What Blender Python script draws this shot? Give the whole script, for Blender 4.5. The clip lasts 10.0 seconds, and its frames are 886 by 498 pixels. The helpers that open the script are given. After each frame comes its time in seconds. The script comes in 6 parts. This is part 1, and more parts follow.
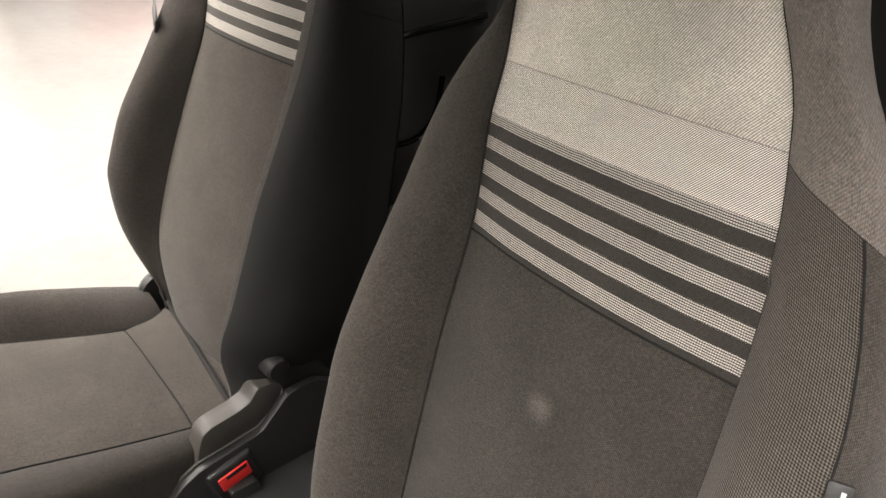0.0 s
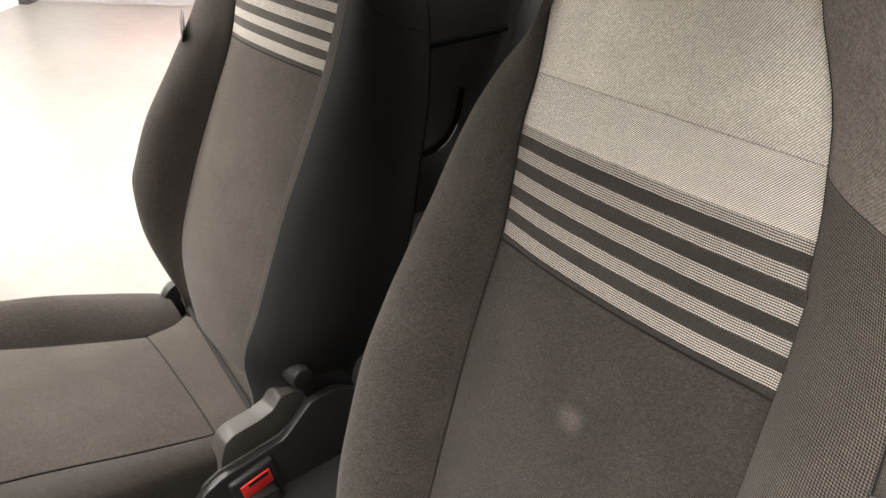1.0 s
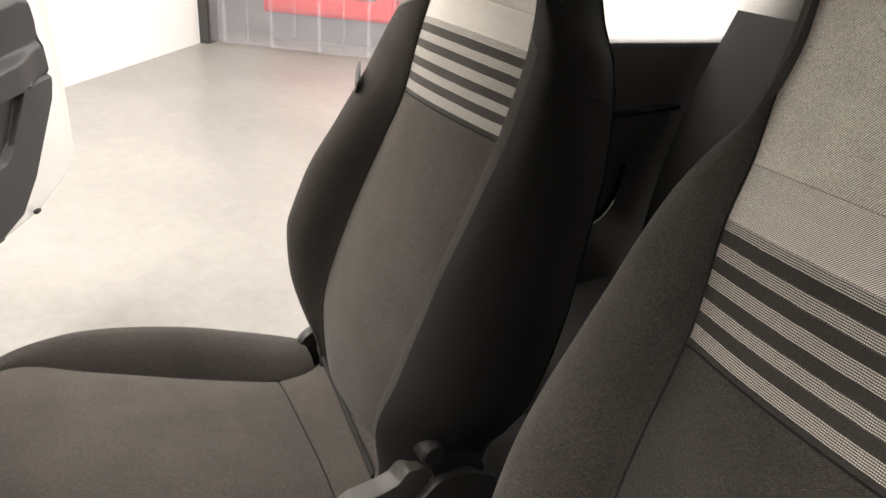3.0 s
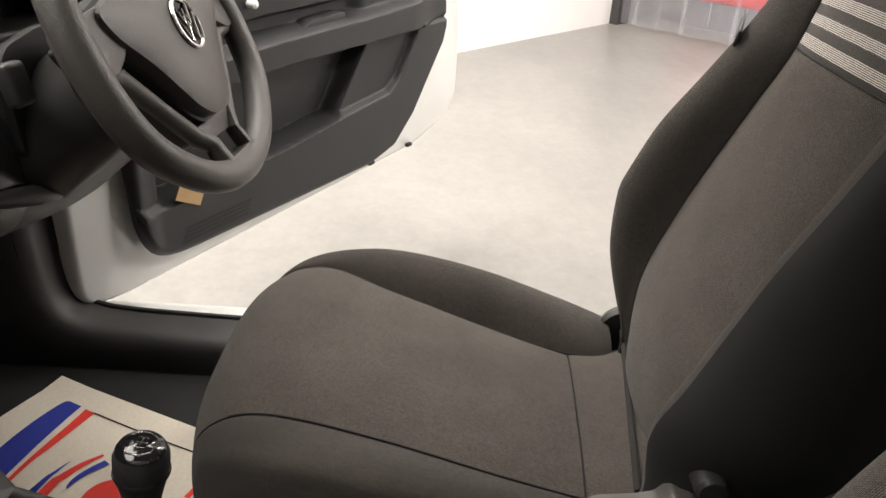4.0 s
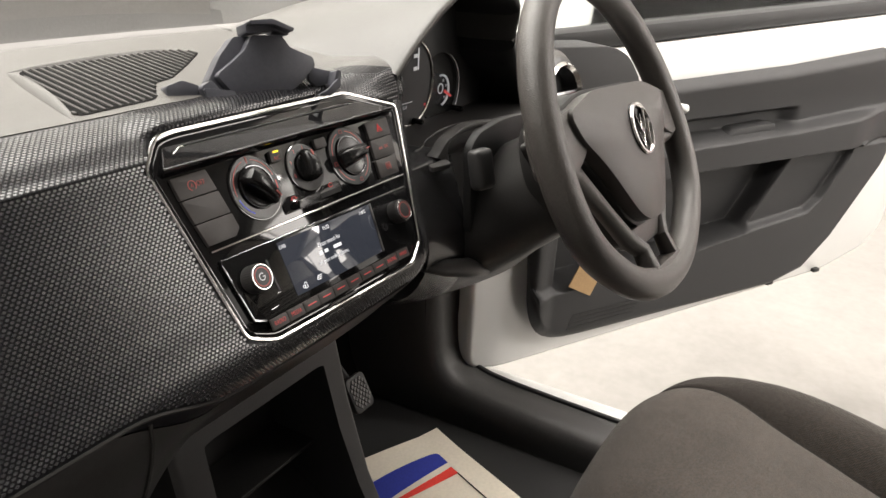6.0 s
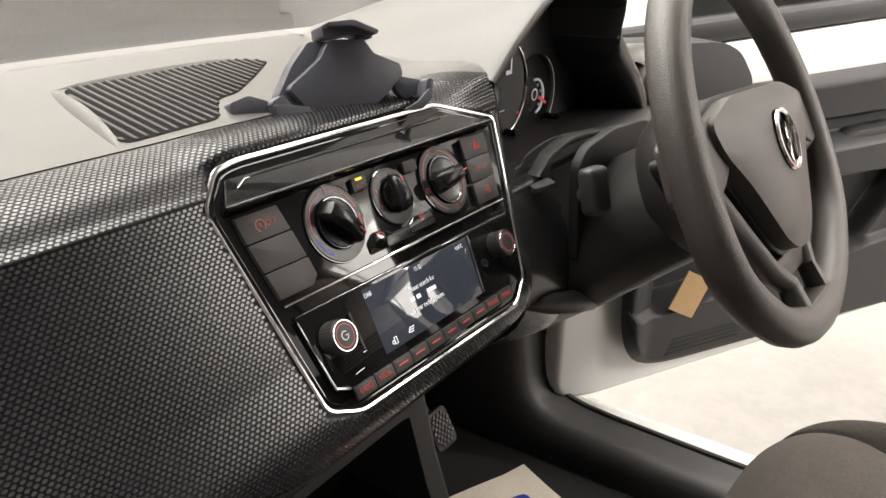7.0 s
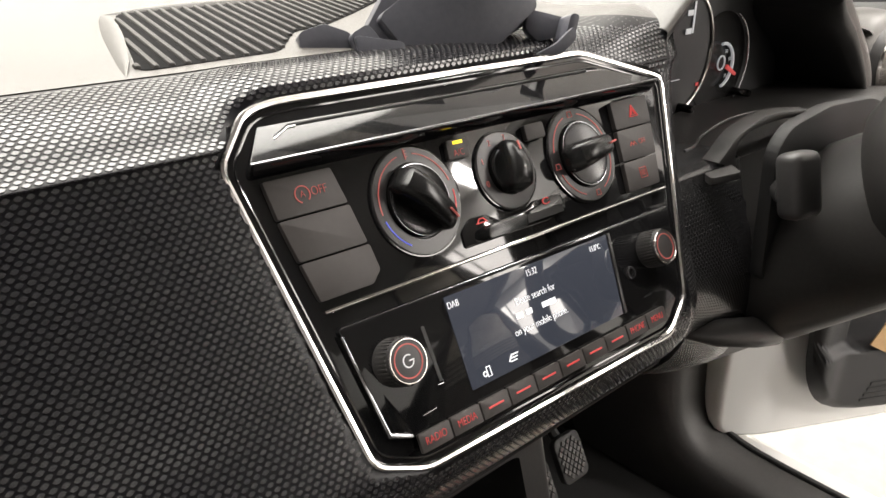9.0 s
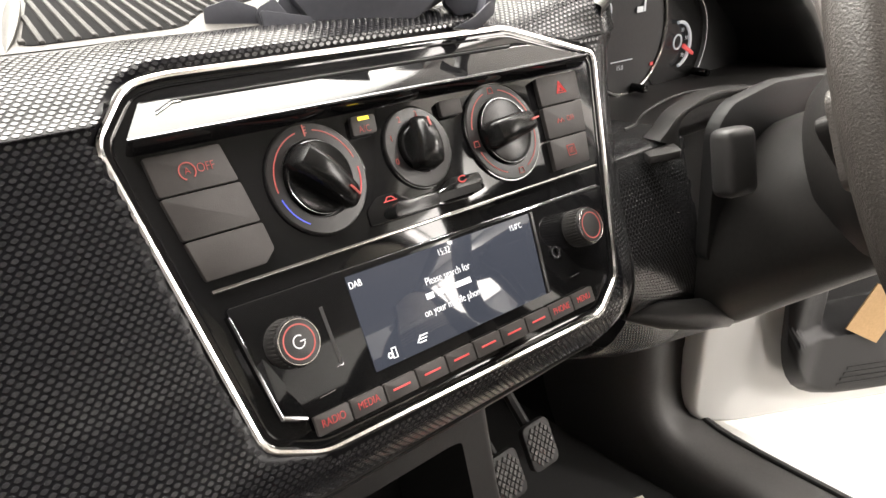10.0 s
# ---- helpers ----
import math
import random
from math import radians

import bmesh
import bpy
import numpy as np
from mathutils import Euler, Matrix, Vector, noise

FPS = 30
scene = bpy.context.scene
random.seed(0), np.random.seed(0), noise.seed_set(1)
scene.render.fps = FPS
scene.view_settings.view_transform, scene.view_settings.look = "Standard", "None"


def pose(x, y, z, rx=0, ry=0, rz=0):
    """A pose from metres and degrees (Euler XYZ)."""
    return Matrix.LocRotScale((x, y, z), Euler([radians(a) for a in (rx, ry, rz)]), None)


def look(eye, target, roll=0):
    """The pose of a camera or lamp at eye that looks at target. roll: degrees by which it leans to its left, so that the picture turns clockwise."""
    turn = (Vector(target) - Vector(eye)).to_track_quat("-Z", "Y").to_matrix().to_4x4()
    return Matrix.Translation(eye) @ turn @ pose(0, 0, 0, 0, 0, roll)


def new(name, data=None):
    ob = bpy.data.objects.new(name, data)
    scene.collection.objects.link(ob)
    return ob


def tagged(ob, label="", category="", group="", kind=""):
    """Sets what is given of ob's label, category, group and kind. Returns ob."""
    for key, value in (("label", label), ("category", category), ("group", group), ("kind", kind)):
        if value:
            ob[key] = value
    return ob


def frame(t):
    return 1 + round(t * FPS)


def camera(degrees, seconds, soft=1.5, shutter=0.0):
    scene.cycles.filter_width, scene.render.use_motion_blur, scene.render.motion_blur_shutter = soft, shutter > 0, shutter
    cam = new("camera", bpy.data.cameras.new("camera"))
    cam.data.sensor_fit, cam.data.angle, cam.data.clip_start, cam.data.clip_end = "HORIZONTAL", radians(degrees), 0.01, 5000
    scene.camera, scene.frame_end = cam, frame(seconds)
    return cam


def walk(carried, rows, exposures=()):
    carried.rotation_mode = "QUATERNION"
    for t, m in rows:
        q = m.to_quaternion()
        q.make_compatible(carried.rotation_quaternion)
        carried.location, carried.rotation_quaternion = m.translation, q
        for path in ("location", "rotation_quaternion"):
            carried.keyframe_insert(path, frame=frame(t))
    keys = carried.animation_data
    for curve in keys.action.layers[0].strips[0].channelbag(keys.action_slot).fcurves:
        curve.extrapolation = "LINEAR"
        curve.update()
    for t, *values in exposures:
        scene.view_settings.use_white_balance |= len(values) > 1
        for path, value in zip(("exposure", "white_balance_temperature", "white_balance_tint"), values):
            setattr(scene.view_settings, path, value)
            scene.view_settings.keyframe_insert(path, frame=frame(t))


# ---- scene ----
cam = camera(60.2, 10.0)
PATH = [
    (0, (-0.657, -0.345, 1.215), (0.641, -1.482, 0.205), 1.1),
    (0.5, (-0.651, -0.334, 1.219), (0.649, -1.477, 0.218), 1.1),
    (1, (-0.646, -0.327, 1.215), (0.678, -1.456, 0.23), 1.4),
    (1.5, (-0.64, -0.326, 1.211), (0.726, -1.417, 0.241), 1.6),
    (2, (-0.636, -0.31, 1.223), (0.795, -1.356, 0.297), 2.1),
    (2.2, (-0.624, -0.292, 1.221), (0.828, -1.363, 0.357), 2.6),
    (3.3, (-0.53, -0.353, 1.173), (1.127, -1.05, 0.297), 4.2),
    (3.5, (-0.503, -0.375, 1.138), (1.217, -0.855, 0.238), 3.9),
    (4, (-0.481, -0.424, 1.104), (1.291, -0.429, 0.177), 3.7),
    (4.5, (-0.458, -0.43, 1.099), (1.3, -0.105, 0.202), 3.4),
    (5, (-0.454, -0.405, 1.107), (1.242, 0.251, 0.273), 2.8),
    (5.5, (-0.466, -0.383, 1.113), (1.178, 0.447, 0.334), 3.0),
    (5.7, (-0.466, -0.368, 1.109), (1.171, 0.49, 0.344), 3.1),
    (6.8, (-0.421, -0.3, 1.108), (1.121, 0.698, 0.317), 1.2),
    (7, (-0.386, -0.268, 1.093), (1.141, 0.768, 0.323), 0.7),
    (7.5, (-0.308, -0.216, 1.072), (1.095, 1.0, 0.327), 1.3),
    (8, (-0.29, -0.199, 1.043), (1.014, 1.109, 0.275), 0.7),
    (8.5, (-0.272, -0.201, 1.044), (1.001, 1.127, 0.259), -0.2),
    (9, (-0.264, -0.206, 1.039), (0.983, 1.141, 0.244), 0.4),
    (9.5, (-0.235, -0.229, 1.037), (0.999, 1.122, 0.231), 0.3),
    (10, (-0.227, -0.232, 1.03), (1.007, 1.115, 0.215), -0.3),
]
walk(cam, [(t, look(eye, target, roll)) for t, eye, target, roll in PATH], [(0.0, 0.66), (2.0, 0.56), (3.4, 0.0), (5.5, 0.08), (7.5, 0.26), (8.0, 0.20), (8.5, 0.28), (9.0, 0.54), (10.0, 1.06)])

# ---- light ----
world = bpy.data.worlds.new("world")
scene.world = world
world.use_nodes = True
world.node_tree.nodes["Background"].inputs[0].default_value = (0.9, 0.95, 1.0, 1)
world.node_tree.nodes["Background"].inputs[1].default_value = 0.05


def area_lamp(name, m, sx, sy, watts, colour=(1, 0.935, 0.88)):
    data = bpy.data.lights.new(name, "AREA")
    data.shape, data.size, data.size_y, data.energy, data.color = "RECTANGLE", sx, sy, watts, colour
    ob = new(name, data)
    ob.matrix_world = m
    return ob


# the room stands askew to the car: its far corner and the two wall directions
CORNER = Vector((5.48, -1.575, 0))
DIR_A, DIR_B = Vector((-0.742, 0.670, 0)), Vector((-0.670, -0.742, 0))
LONG_A, LONG_B, CEILING = 9.0, 8.0, 3.6
ROOM = Matrix(((DIR_A.x, DIR_B.x, 0, CORNER.x), (DIR_A.y, DIR_B.y, 0, CORNER.y), (0, 0, 1, 0), (0, 0, 0, 1)))
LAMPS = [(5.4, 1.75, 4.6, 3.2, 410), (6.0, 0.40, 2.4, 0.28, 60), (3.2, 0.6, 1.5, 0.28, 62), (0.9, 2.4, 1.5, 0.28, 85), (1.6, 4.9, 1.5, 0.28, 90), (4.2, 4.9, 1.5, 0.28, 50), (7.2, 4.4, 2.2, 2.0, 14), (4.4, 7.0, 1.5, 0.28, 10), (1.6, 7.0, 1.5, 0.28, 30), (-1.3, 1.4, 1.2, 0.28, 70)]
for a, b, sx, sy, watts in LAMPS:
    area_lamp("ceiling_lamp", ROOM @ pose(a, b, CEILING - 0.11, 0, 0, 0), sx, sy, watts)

# two added light panels beside the curtained doorway, for the display's pale reflection
REFLECTION_PANELS = [(3.12, 2.1, 1.36, 1.8, 22), (3.94, 2.2, 0.16, 1.6, 30)]
for s, z, width, high, density in REFLECTION_PANELS:
    area_lamp("reflection_lamp", ROOM @ pose(0.08, s, z, 0, -90, 0), high, width, density * width * high)

# ---- materials ----


def mat(name, colour, rough=0.5, metal=0.0, grain=0.0, grain_scale=300.0, stain=0.0, stain_scale=8.0, bump=0.0, bump_scale=600.0,
        coat=0.0, emit=None, strength=0.0, specular=0.5, sheen=0.0):
    m = bpy.data.materials.new(name)
    m.use_nodes = True
    nt = m.node_tree
    n, l = nt.nodes, nt.links
    b = n["Principled BSDF"]
    b.inputs["Base Color"].default_value = (*colour, 1)
    b.inputs["Roughness"].default_value = rough
    b.inputs["Metallic"].default_value = metal
    b.inputs["Specular IOR Level"].default_value = specular
    b.inputs["Coat Weight"].default_value = coat
    b.inputs["Sheen Weight"].default_value = sheen
    if emit:
        b.inputs["Emission Color"].default_value = (*emit, 1)
        b.inputs["Emission Strength"].default_value = strength
    tc = n.new("ShaderNodeTexCoord")
    last = None
    for amount, scale in ((grain, grain_scale), (stain, stain_scale)):
        if amount:
            t = n.new("ShaderNodeTexNoise")
            t.inputs["Scale"].default_value, t.inputs["Detail"].default_value = scale, 5
            l.new(tc.outputs["Object"], t.inputs["Vector"])
            r = n.new("ShaderNodeMapRange")
            r.inputs["From Min"].default_value, r.inputs["From Max"].default_value = 0.3, 0.7
            r.inputs["To Min"].default_value, r.inputs["To Max"].default_value = 1 - amount, 1 + amount
            l.new(t.outputs["Fac"], r.inputs["Value"])
            mul = n.new("ShaderNodeVectorMath")
            mul.operation = "SCALE"
            if last:
                l.new(last, mul.inputs[0])
            else:
                mul.inputs[0].default_value = colour
            l.new(r.outputs[0], mul.inputs["Scale"])
            last = mul.outputs[0]
    if last:
        l.new(last, b.inputs["Base Color"])
    if bump:
        t = n.new("ShaderNodeTexNoise")
        t.inputs["Scale"].default_value, t.inputs["Detail"].default_value = bump_scale, 4
        l.new(tc.outputs["Object"], t.inputs["Vector"])
        bp = n.new("ShaderNodeBump")
        bp.inputs["Strength"].default_value, bp.inputs["Distance"].default_value = bump, 0.001
        l.new(t.outputs["Fac"], bp.inputs["Height"])
        l.new(bp.outputs[0], b.inputs["Normal"])
    return m


def node(nt, kind, **values):
    nd = nt.nodes.new(kind)
    for key, value in values.items():
        if key == "operation":
            nd.operation = value
        else:
            nd.inputs[int(key[1:])].default_value = value
    return nd


def weave(name, colour, thread=0.0011, contrast=0.35, rough=0.92, twill=False, knit=False, dots=False, stripes=None, light=(0.70, 0.655, 0.60), smudge=None):
    """Woven seat cloth on UVs in metres. stripes: (v of the bands' lower edge, period, number): bands of light threads over the dark."""
    m = mat(name, colour, rough, grain=0.20, grain_scale=500, stain=0.12, stain_scale=16, sheen=0.12, specular=0.2)
    nt = m.node_tree
    n, l = nt.nodes, nt.links
    b = n["Principled BSDF"]
    base = b.inputs["Base Color"].links[0].from_socket
    uv = n.new("ShaderNodeUVMap")
    # threads are never quite straight
    tc = n.new("ShaderNodeTexCoord")
    wob = n.new("ShaderNodeTexNoise")
    wob.inputs["Scale"].default_value = 60
    l.new(tc.outputs["Object"], wob.inputs["Vector"])
    bend = n.new("ShaderNodeVectorMath")
    bend.operation = "MULTIPLY_ADD"
    bend.inputs[1].default_value = (0.0012, 0.0012, 0)
    l.new(wob.outputs["Color"], bend.inputs[0]), l.new(uv.outputs[0], bend.inputs[2])
    sep = n.new("ShaderNodeSeparateXYZ")
    l.new(bend.outputs[0], sep.inputs[0])

    def calc(operation, a, second, third=None):
        nd = n.new("ShaderNodeMath")
        nd.operation = operation
        for i, value in enumerate((a, second, third)):
            if value is None:
                continue
            if isinstance(value, (int, float)):
                nd.inputs[i].default_value = value
            else:
                l.new(value, nd.inputs[i])
        return nd.outputs[0]

    def wave(socket, period):
        return calc("SINE", calc("MULTIPLY", socket, 2 * math.pi / period), None)

    x, y = sep.outputs[0], sep.outputs[1]
    if twill:
        pattern = calc("MULTIPLY_ADD", wave(calc("ADD", x, y), thread * 1.5), 0.8, calc("MULTIPLY", wave(calc("SUBTRACT", y, calc("MULTIPLY", x, 0.3)), thread * 1.1), 0.35))
    elif dots:
        pattern = calc("MULTIPLY_ADD", calc("MULTIPLY", wave(calc("ADD", x, y), thread * 1.5), wave(calc("SUBTRACT", x, y), thread * 1.5)), 0.9, 0.1)
    elif knit:
        pattern = calc("MULTIPLY_ADD", wave(x, thread), 0.6, calc("MULTIPLY", calc("MULTIPLY", wave(x, thread * 2), wave(y, thread * 1.6)), 0.6))
    else:
        pattern = calc("MULTIPLY", wave(x, thread * 2), wave(y, thread * 2))
    if stripes:
        low, period, count = stripes
        v = calc("SUBTRACT", y, low + 0.006)
        band = calc("MULTIPLY", calc("LESS_THAN", calc("FRACT", calc("DIVIDE", v, period), None), 0.52), calc("GREATER_THAN", v, 0.0))
        rows = calc("GREATER_THAN", wave(v, period / 12.5), -0.20)
        ticks = calc("MULTIPLY_ADD", wave(x, 0.0017), 0.45, 0.85)
        band = calc("MULTIPLY", band, calc("MULTIPLY", rows, ticks))
        plain = calc("GREATER_THAN", v, period * (count - 0.62))
        fac = calc("MAXIMUM", band, calc("MULTIPLY", plain, 0.88))
        mix = n.new("ShaderNodeMix")
        mix.data_type = "RGBA"
        l.new(fac, mix.inputs["Factor"])
        l.new(base, mix.inputs[6])
        mix.inputs[7].default_value = (*light, 1)
        base = mix.outputs[2]
        pattern = calc("MULTIPLY", pattern, calc("MULTIPLY_ADD", plain, 0.75, 0.25))
    if smudge:
        far = n.new("ShaderNodeVectorMath")
        far.operation = "DISTANCE"
        far.inputs[1].default_value = (smudge[0], smudge[1], 0)
        l.new(bend.outputs[0], far.inputs[0])
        mark = n.new("ShaderNodeMapRange")
        mark.interpolation_type = "SMOOTHSTEP"
        for i, value in ((1, 0.0), (2, smudge[2]), (3, 0.10), (4, 0.0)):
            mark.inputs[i].default_value = value
        l.new(far.outputs["Value"], mark.inputs[0])
        mix = n.new("ShaderNodeMix")
        mix.data_type = "RGBA"
        l.new(mark.outputs[0], mix.inputs["Factor"]), l.new(base, mix.inputs[6])
        mix.inputs[7].default_value = (*light, 1)
        base = mix.outputs[2]
    sc = calc("MAXIMUM", calc("MULTIPLY_ADD", pattern, contrast, 1.0), 0.15)
    if knit:
        # heathered yarn: every stitch a little lighter or darker, warmer or cooler
        cell = n.new("ShaderNodeTexVoronoi")
        cell.inputs["Scale"].default_value = 620
        l.new(uv.outputs[0], cell.inputs["Vector"])
        part_of = n.new("ShaderNodeSeparateColor")
        l.new(cell.outputs["Color"], part_of.inputs[0])
        sc = calc("MULTIPLY", sc, calc("MULTIPLY_ADD", part_of.outputs[0], 0.44, 0.78))
        tint = n.new("ShaderNodeMix")
        tint.data_type, tint.blend_type = "RGBA", "MULTIPLY"
        ramp = n.new("ShaderNodeMix")
        ramp.data_type = "RGBA"
        ramp.inputs[6].default_value, ramp.inputs[7].default_value = (1.09, 0.99, 0.93, 1), (0.96, 1.0, 1.03, 1)
        l.new(part_of.outputs[1], ramp.inputs["Factor"])
        tint.inputs["Factor"].default_value = 1.0
        l.new(base, tint.inputs[6]), l.new(ramp.outputs[2], tint.inputs[7])
        base = tint.outputs[2]
    mul = n.new("ShaderNodeVectorMath")
    mul.operation = "SCALE"
    l.new(base, mul.inputs[0]), l.new(sc, mul.inputs["Scale"])
    l.new(mul.outputs[0], b.inputs["Base Color"])
    bp = n.new("ShaderNodeBump")
    bp.inputs["Strength"].default_value, bp.inputs["Distance"].default_value = 0.6, 0.0005
    l.new(pattern, bp.inputs["Height"]), l.new(bp.outputs[0], b.inputs["Normal"])
    return m


def dimpled(name, colour, rough=0.16):
    """Glossy moulded plastic with half-offset rows of small raised lozenges, on UVs in metres."""
    m = mat(name, colour, rough, stain=0.08, stain_scale=10, specular=0.8)
    nt = m.node_tree
    n, l = nt.nodes, nt.links
    uv = n.new("ShaderNodeUVMap")
    mp = n.new("ShaderNodeMapping")
    mp.inputs["Scale"].default_value = (0.7071 / 0.00175, 0.7071 / 0.0020, 1)
    mp.inputs["Rotation"].default_value = (0, 0, radians(45))
    l.new(uv.outputs[0], mp.inputs[0])
    v = n.new("ShaderNodeTexVoronoi")
    v.voronoi_dimensions = "2D"
    v.inputs["Scale"].default_value, v.inputs["Randomness"].default_value = 1.0, 0.0
    l.new(mp.outputs[0], v.inputs["Vector"])
    inv = node(nt, "ShaderNodeMapRange", i1=0.36, i2=0.54, i3=1.0, i4=0.0)
    l.new(v.outputs["Distance"], inv.inputs[0])
    bp = n.new("ShaderNodeBump")
    bp.inputs["Strength"].default_value, bp.inputs["Distance"].default_value = 0.8, 0.0006
    l.new(inv.outputs[0], bp.inputs["Height"])
    l.new(bp.outputs[0], n["Principled BSDF"].inputs["Normal"])
    return m


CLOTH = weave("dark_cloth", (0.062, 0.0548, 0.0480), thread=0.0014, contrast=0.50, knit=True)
CLOTH_SMUDGED = weave("dark_smudged_cloth", (0.055, 0.0505, 0.0455), thread=0.0014, contrast=0.50, knit=True, smudge=(-0.002, 0.320, 0.019))
CLOTH_INNER = weave("inner_side_cloth", (0.070, 0.064, 0.057), thread=0.0014, contrast=0.45, knit=True)
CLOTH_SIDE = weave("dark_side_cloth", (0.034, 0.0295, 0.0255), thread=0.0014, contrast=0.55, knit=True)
CLOTH_DOTS = weave("dotted_side_cloth", (0.072, 0.064, 0.056), thread=0.0030, contrast=1.7, dots=True)
CLOTH_BAND = weave("banded_cloth", (0.050, 0.045, 0.040), stripes=(0.438, 0.0248, 5), twill=True, thread=0.0013, contrast=1.2)
# near black also for shaded seat sides: their shade is put into the colour
CLOTH_BACK_SHADED = mat("seat_back_and_shaded_side_cloth", (0.009, 0.0085, 0.008), 0.9, grain=0.2, grain_scale=700, bump=0.2)
THREAD = mat("seam_shadow_thread", (0.012, 0.011, 0.010), 0.9, grain=0.1)
DECOR = dimpled("dimpled_dash_plastic", (0.013, 0.013, 0.014))
DASH_TOP = mat("grained_dash_plastic", (0.072, 0.069, 0.063), 0.34, grain=0.06, stain=0.05, stain_scale=4, bump=0.25, bump_scale=1500)
DASH_LOW = mat("dark_grained_plastic", (0.040, 0.0385, 0.037), 0.5, grain=0.1, stain=0.08, bump=0.3, bump_scale=1400)
BLACK = mat("matt_black_plastic", (0.023, 0.0225, 0.022), 0.42, grain=0.1, bump=0.15, bump_scale=1500)
COLUMN = mat("dull_black_plastic", (0.025, 0.024, 0.023), 0.42, grain=0.1, bump=0.2, bump_scale=1500, specular=0.3)
BUTTON = mat("charcoal_button_plastic", (0.035, 0.031, 0.029), 0.55, grain=0.06, bump=0.1, bump_scale=2000)
DIAL = mat("dark_dial_plastic", (0.013, 0.012, 0.012), 0.30, grain=0.06, bump=0.05, bump_scale=2000)
KNOB = mat("satin_knob_plastic", (0.007, 0.007, 0.007), 0.24, grain=0.05, specular=0.4)
PIANO = mat("gloss_black_plastic", (0.007, 0.007, 0.0075), 0.06, coat=0.25, stain=0.05, specular=0.5)
CHROME = mat("satin_chrome", (0.78, 0.76, 0.74), 0.18, 1.0, grain=0.05, grain_scale=400)
CHROME_DARK = mat("dark_chrome", (0.25, 0.25, 0.26), 0.2, 1.0)
LEATHER = mat("moulded_wheel_foam", (0.061, 0.055, 0.050), 0.36, grain=0.12, grain_scale=500, stain=0.1, stain_scale=20, bump=0.5, bump_scale=900)
HOLDER = mat("phone_holder_plastic", (0.072, 0.074, 0.087), 0.40, grain=0.08, bump=0.1)
WHITE = mat("white_car_paint", (0.80, 0.80, 0.78), 0.25, coat=0.5, stain=0.02)
TRIM = mat("door_trim_plastic", (0.016, 0.016, 0.0165), 0.55, grain=0.1, stain=0.08, bump=0.35, bump_scale=1200)
TRIM_DARK = mat("door_pocket_plastic", (0.014, 0.014, 0.0145), 0.6, grain=0.1, bump=0.2)
RUBBER = mat("black_rubber", (0.012, 0.012, 0.012), 0.6, grain=0.1, bump=0.1)
CARPET = mat("black_carpet", (0.013, 0.013, 0.013), 0.95, grain=0.35, grain_scale=800, bump=0.8, bump_scale=700)
RIB = mat("grille_rib_plastic", (0.058, 0.056, 0.052), 0.6, grain=0.06, bump=0.2, bump_scale=1500, specular=0.25)
SCUTTLE = mat("grey_scuttle_plastic", (0.065, 0.064, 0.06), 0.6, grain=0.06, stain=0.06, stain_scale=5, bump=0.2)
GREY_PLASTIC = mat("grey_side_cover_plastic", (0.062, 0.057, 0.051), 0.45, grain=0.08, bump=0.2, bump_scale=1200)
RED = mat("red_button_plastic", (0.75, 0.035, 0.03), 0.4, grain=0.05)
PAPER = mat("paper_mat", (0.72, 0.66, 0.55), 0.85, grain=0.05, grain_scale=200, stain=0.06, bump=0.2, bump_scale=120)
PAPER_BLUE = mat("blue_print", (0.02, 0.035, 0.30), 0.8, grain=0.1)
PAPER_RED = mat("red_print", (0.72, 0.045, 0.03), 0.8, grain=0.1)
RED_GLOW = mat("red_lit_marking", (0.3, 0.02, 0.02), 0.5, emit=(1.0, 0.12, 0.11), strength=0.26)
RED_DIM = mat("dim_red_marking", (0.35, 0.05, 0.04), 0.5, emit=(1.0, 0.34, 0.30), strength=0.09)
BLUE_DIM = mat("blue_marking", (0.05, 0.07, 0.5), 0.5, emit=(0.12, 0.17, 1.0), strength=0.25)
YELLOW = mat("yellow_indicator", (0.8, 0.6, 0.02), 0.5, emit=(1.0, 0.72, 0.02), strength=1.2)
# part of this glow stands in for the room's reflection in the glass
SCREEN = mat("lit_display_glass_with_sheen", (0.012, 0.013, 0.017), 0.05, emit=(0.10, 0.11, 0.14), strength=0.30, coat=0.5)
SCREEN_TEXT = mat("white_display_text", (0.8, 0.8, 0.8), 0.4, emit=(0.95, 0.96, 1.0), strength=0.55)
ICON_WHITE = mat("pale_dial_print", (0.6, 0.6, 0.6), 0.5, emit=(0.8, 0.85, 0.9), strength=0.15)
METAL_PEDAL = mat("worn_pedal_rubber", (0.055, 0.053, 0.050), 0.55, grain=0.2, stain=0.15, bump=0.3)
CARD = mat("brown_card_tag", (0.42, 0.27, 0.13), 0.8, grain=0.08, stain=0.05)
WALL = mat("white_painted_wall", (0.82, 0.81, 0.79), 0.7, grain=0.02, stain=0.03, stain_scale=2, bump=0.1, bump_scale=80)
WALL_PALE = mat("pale_grey_wall_paint", (0.66, 0.66, 0.65), 0.7, grain=0.03, stain=0.05, stain_scale=2, bump=0.1, bump_scale=80)
WALL_GREY = mat("grey_painted_wall", (0.16, 0.16, 0.165), 0.7, grain=0.04, stain=0.08, stain_scale=2, bump=0.1, bump_scale=80)
HEADLINER = mat("grey_headliner", (0.36, 0.35, 0.33), 0.9, grain=0.06, bump=0.3)
MACHINE_RED = mat("red_machine_paint", (0.62, 0.03, 0.03), 0.4, stain=0.1)


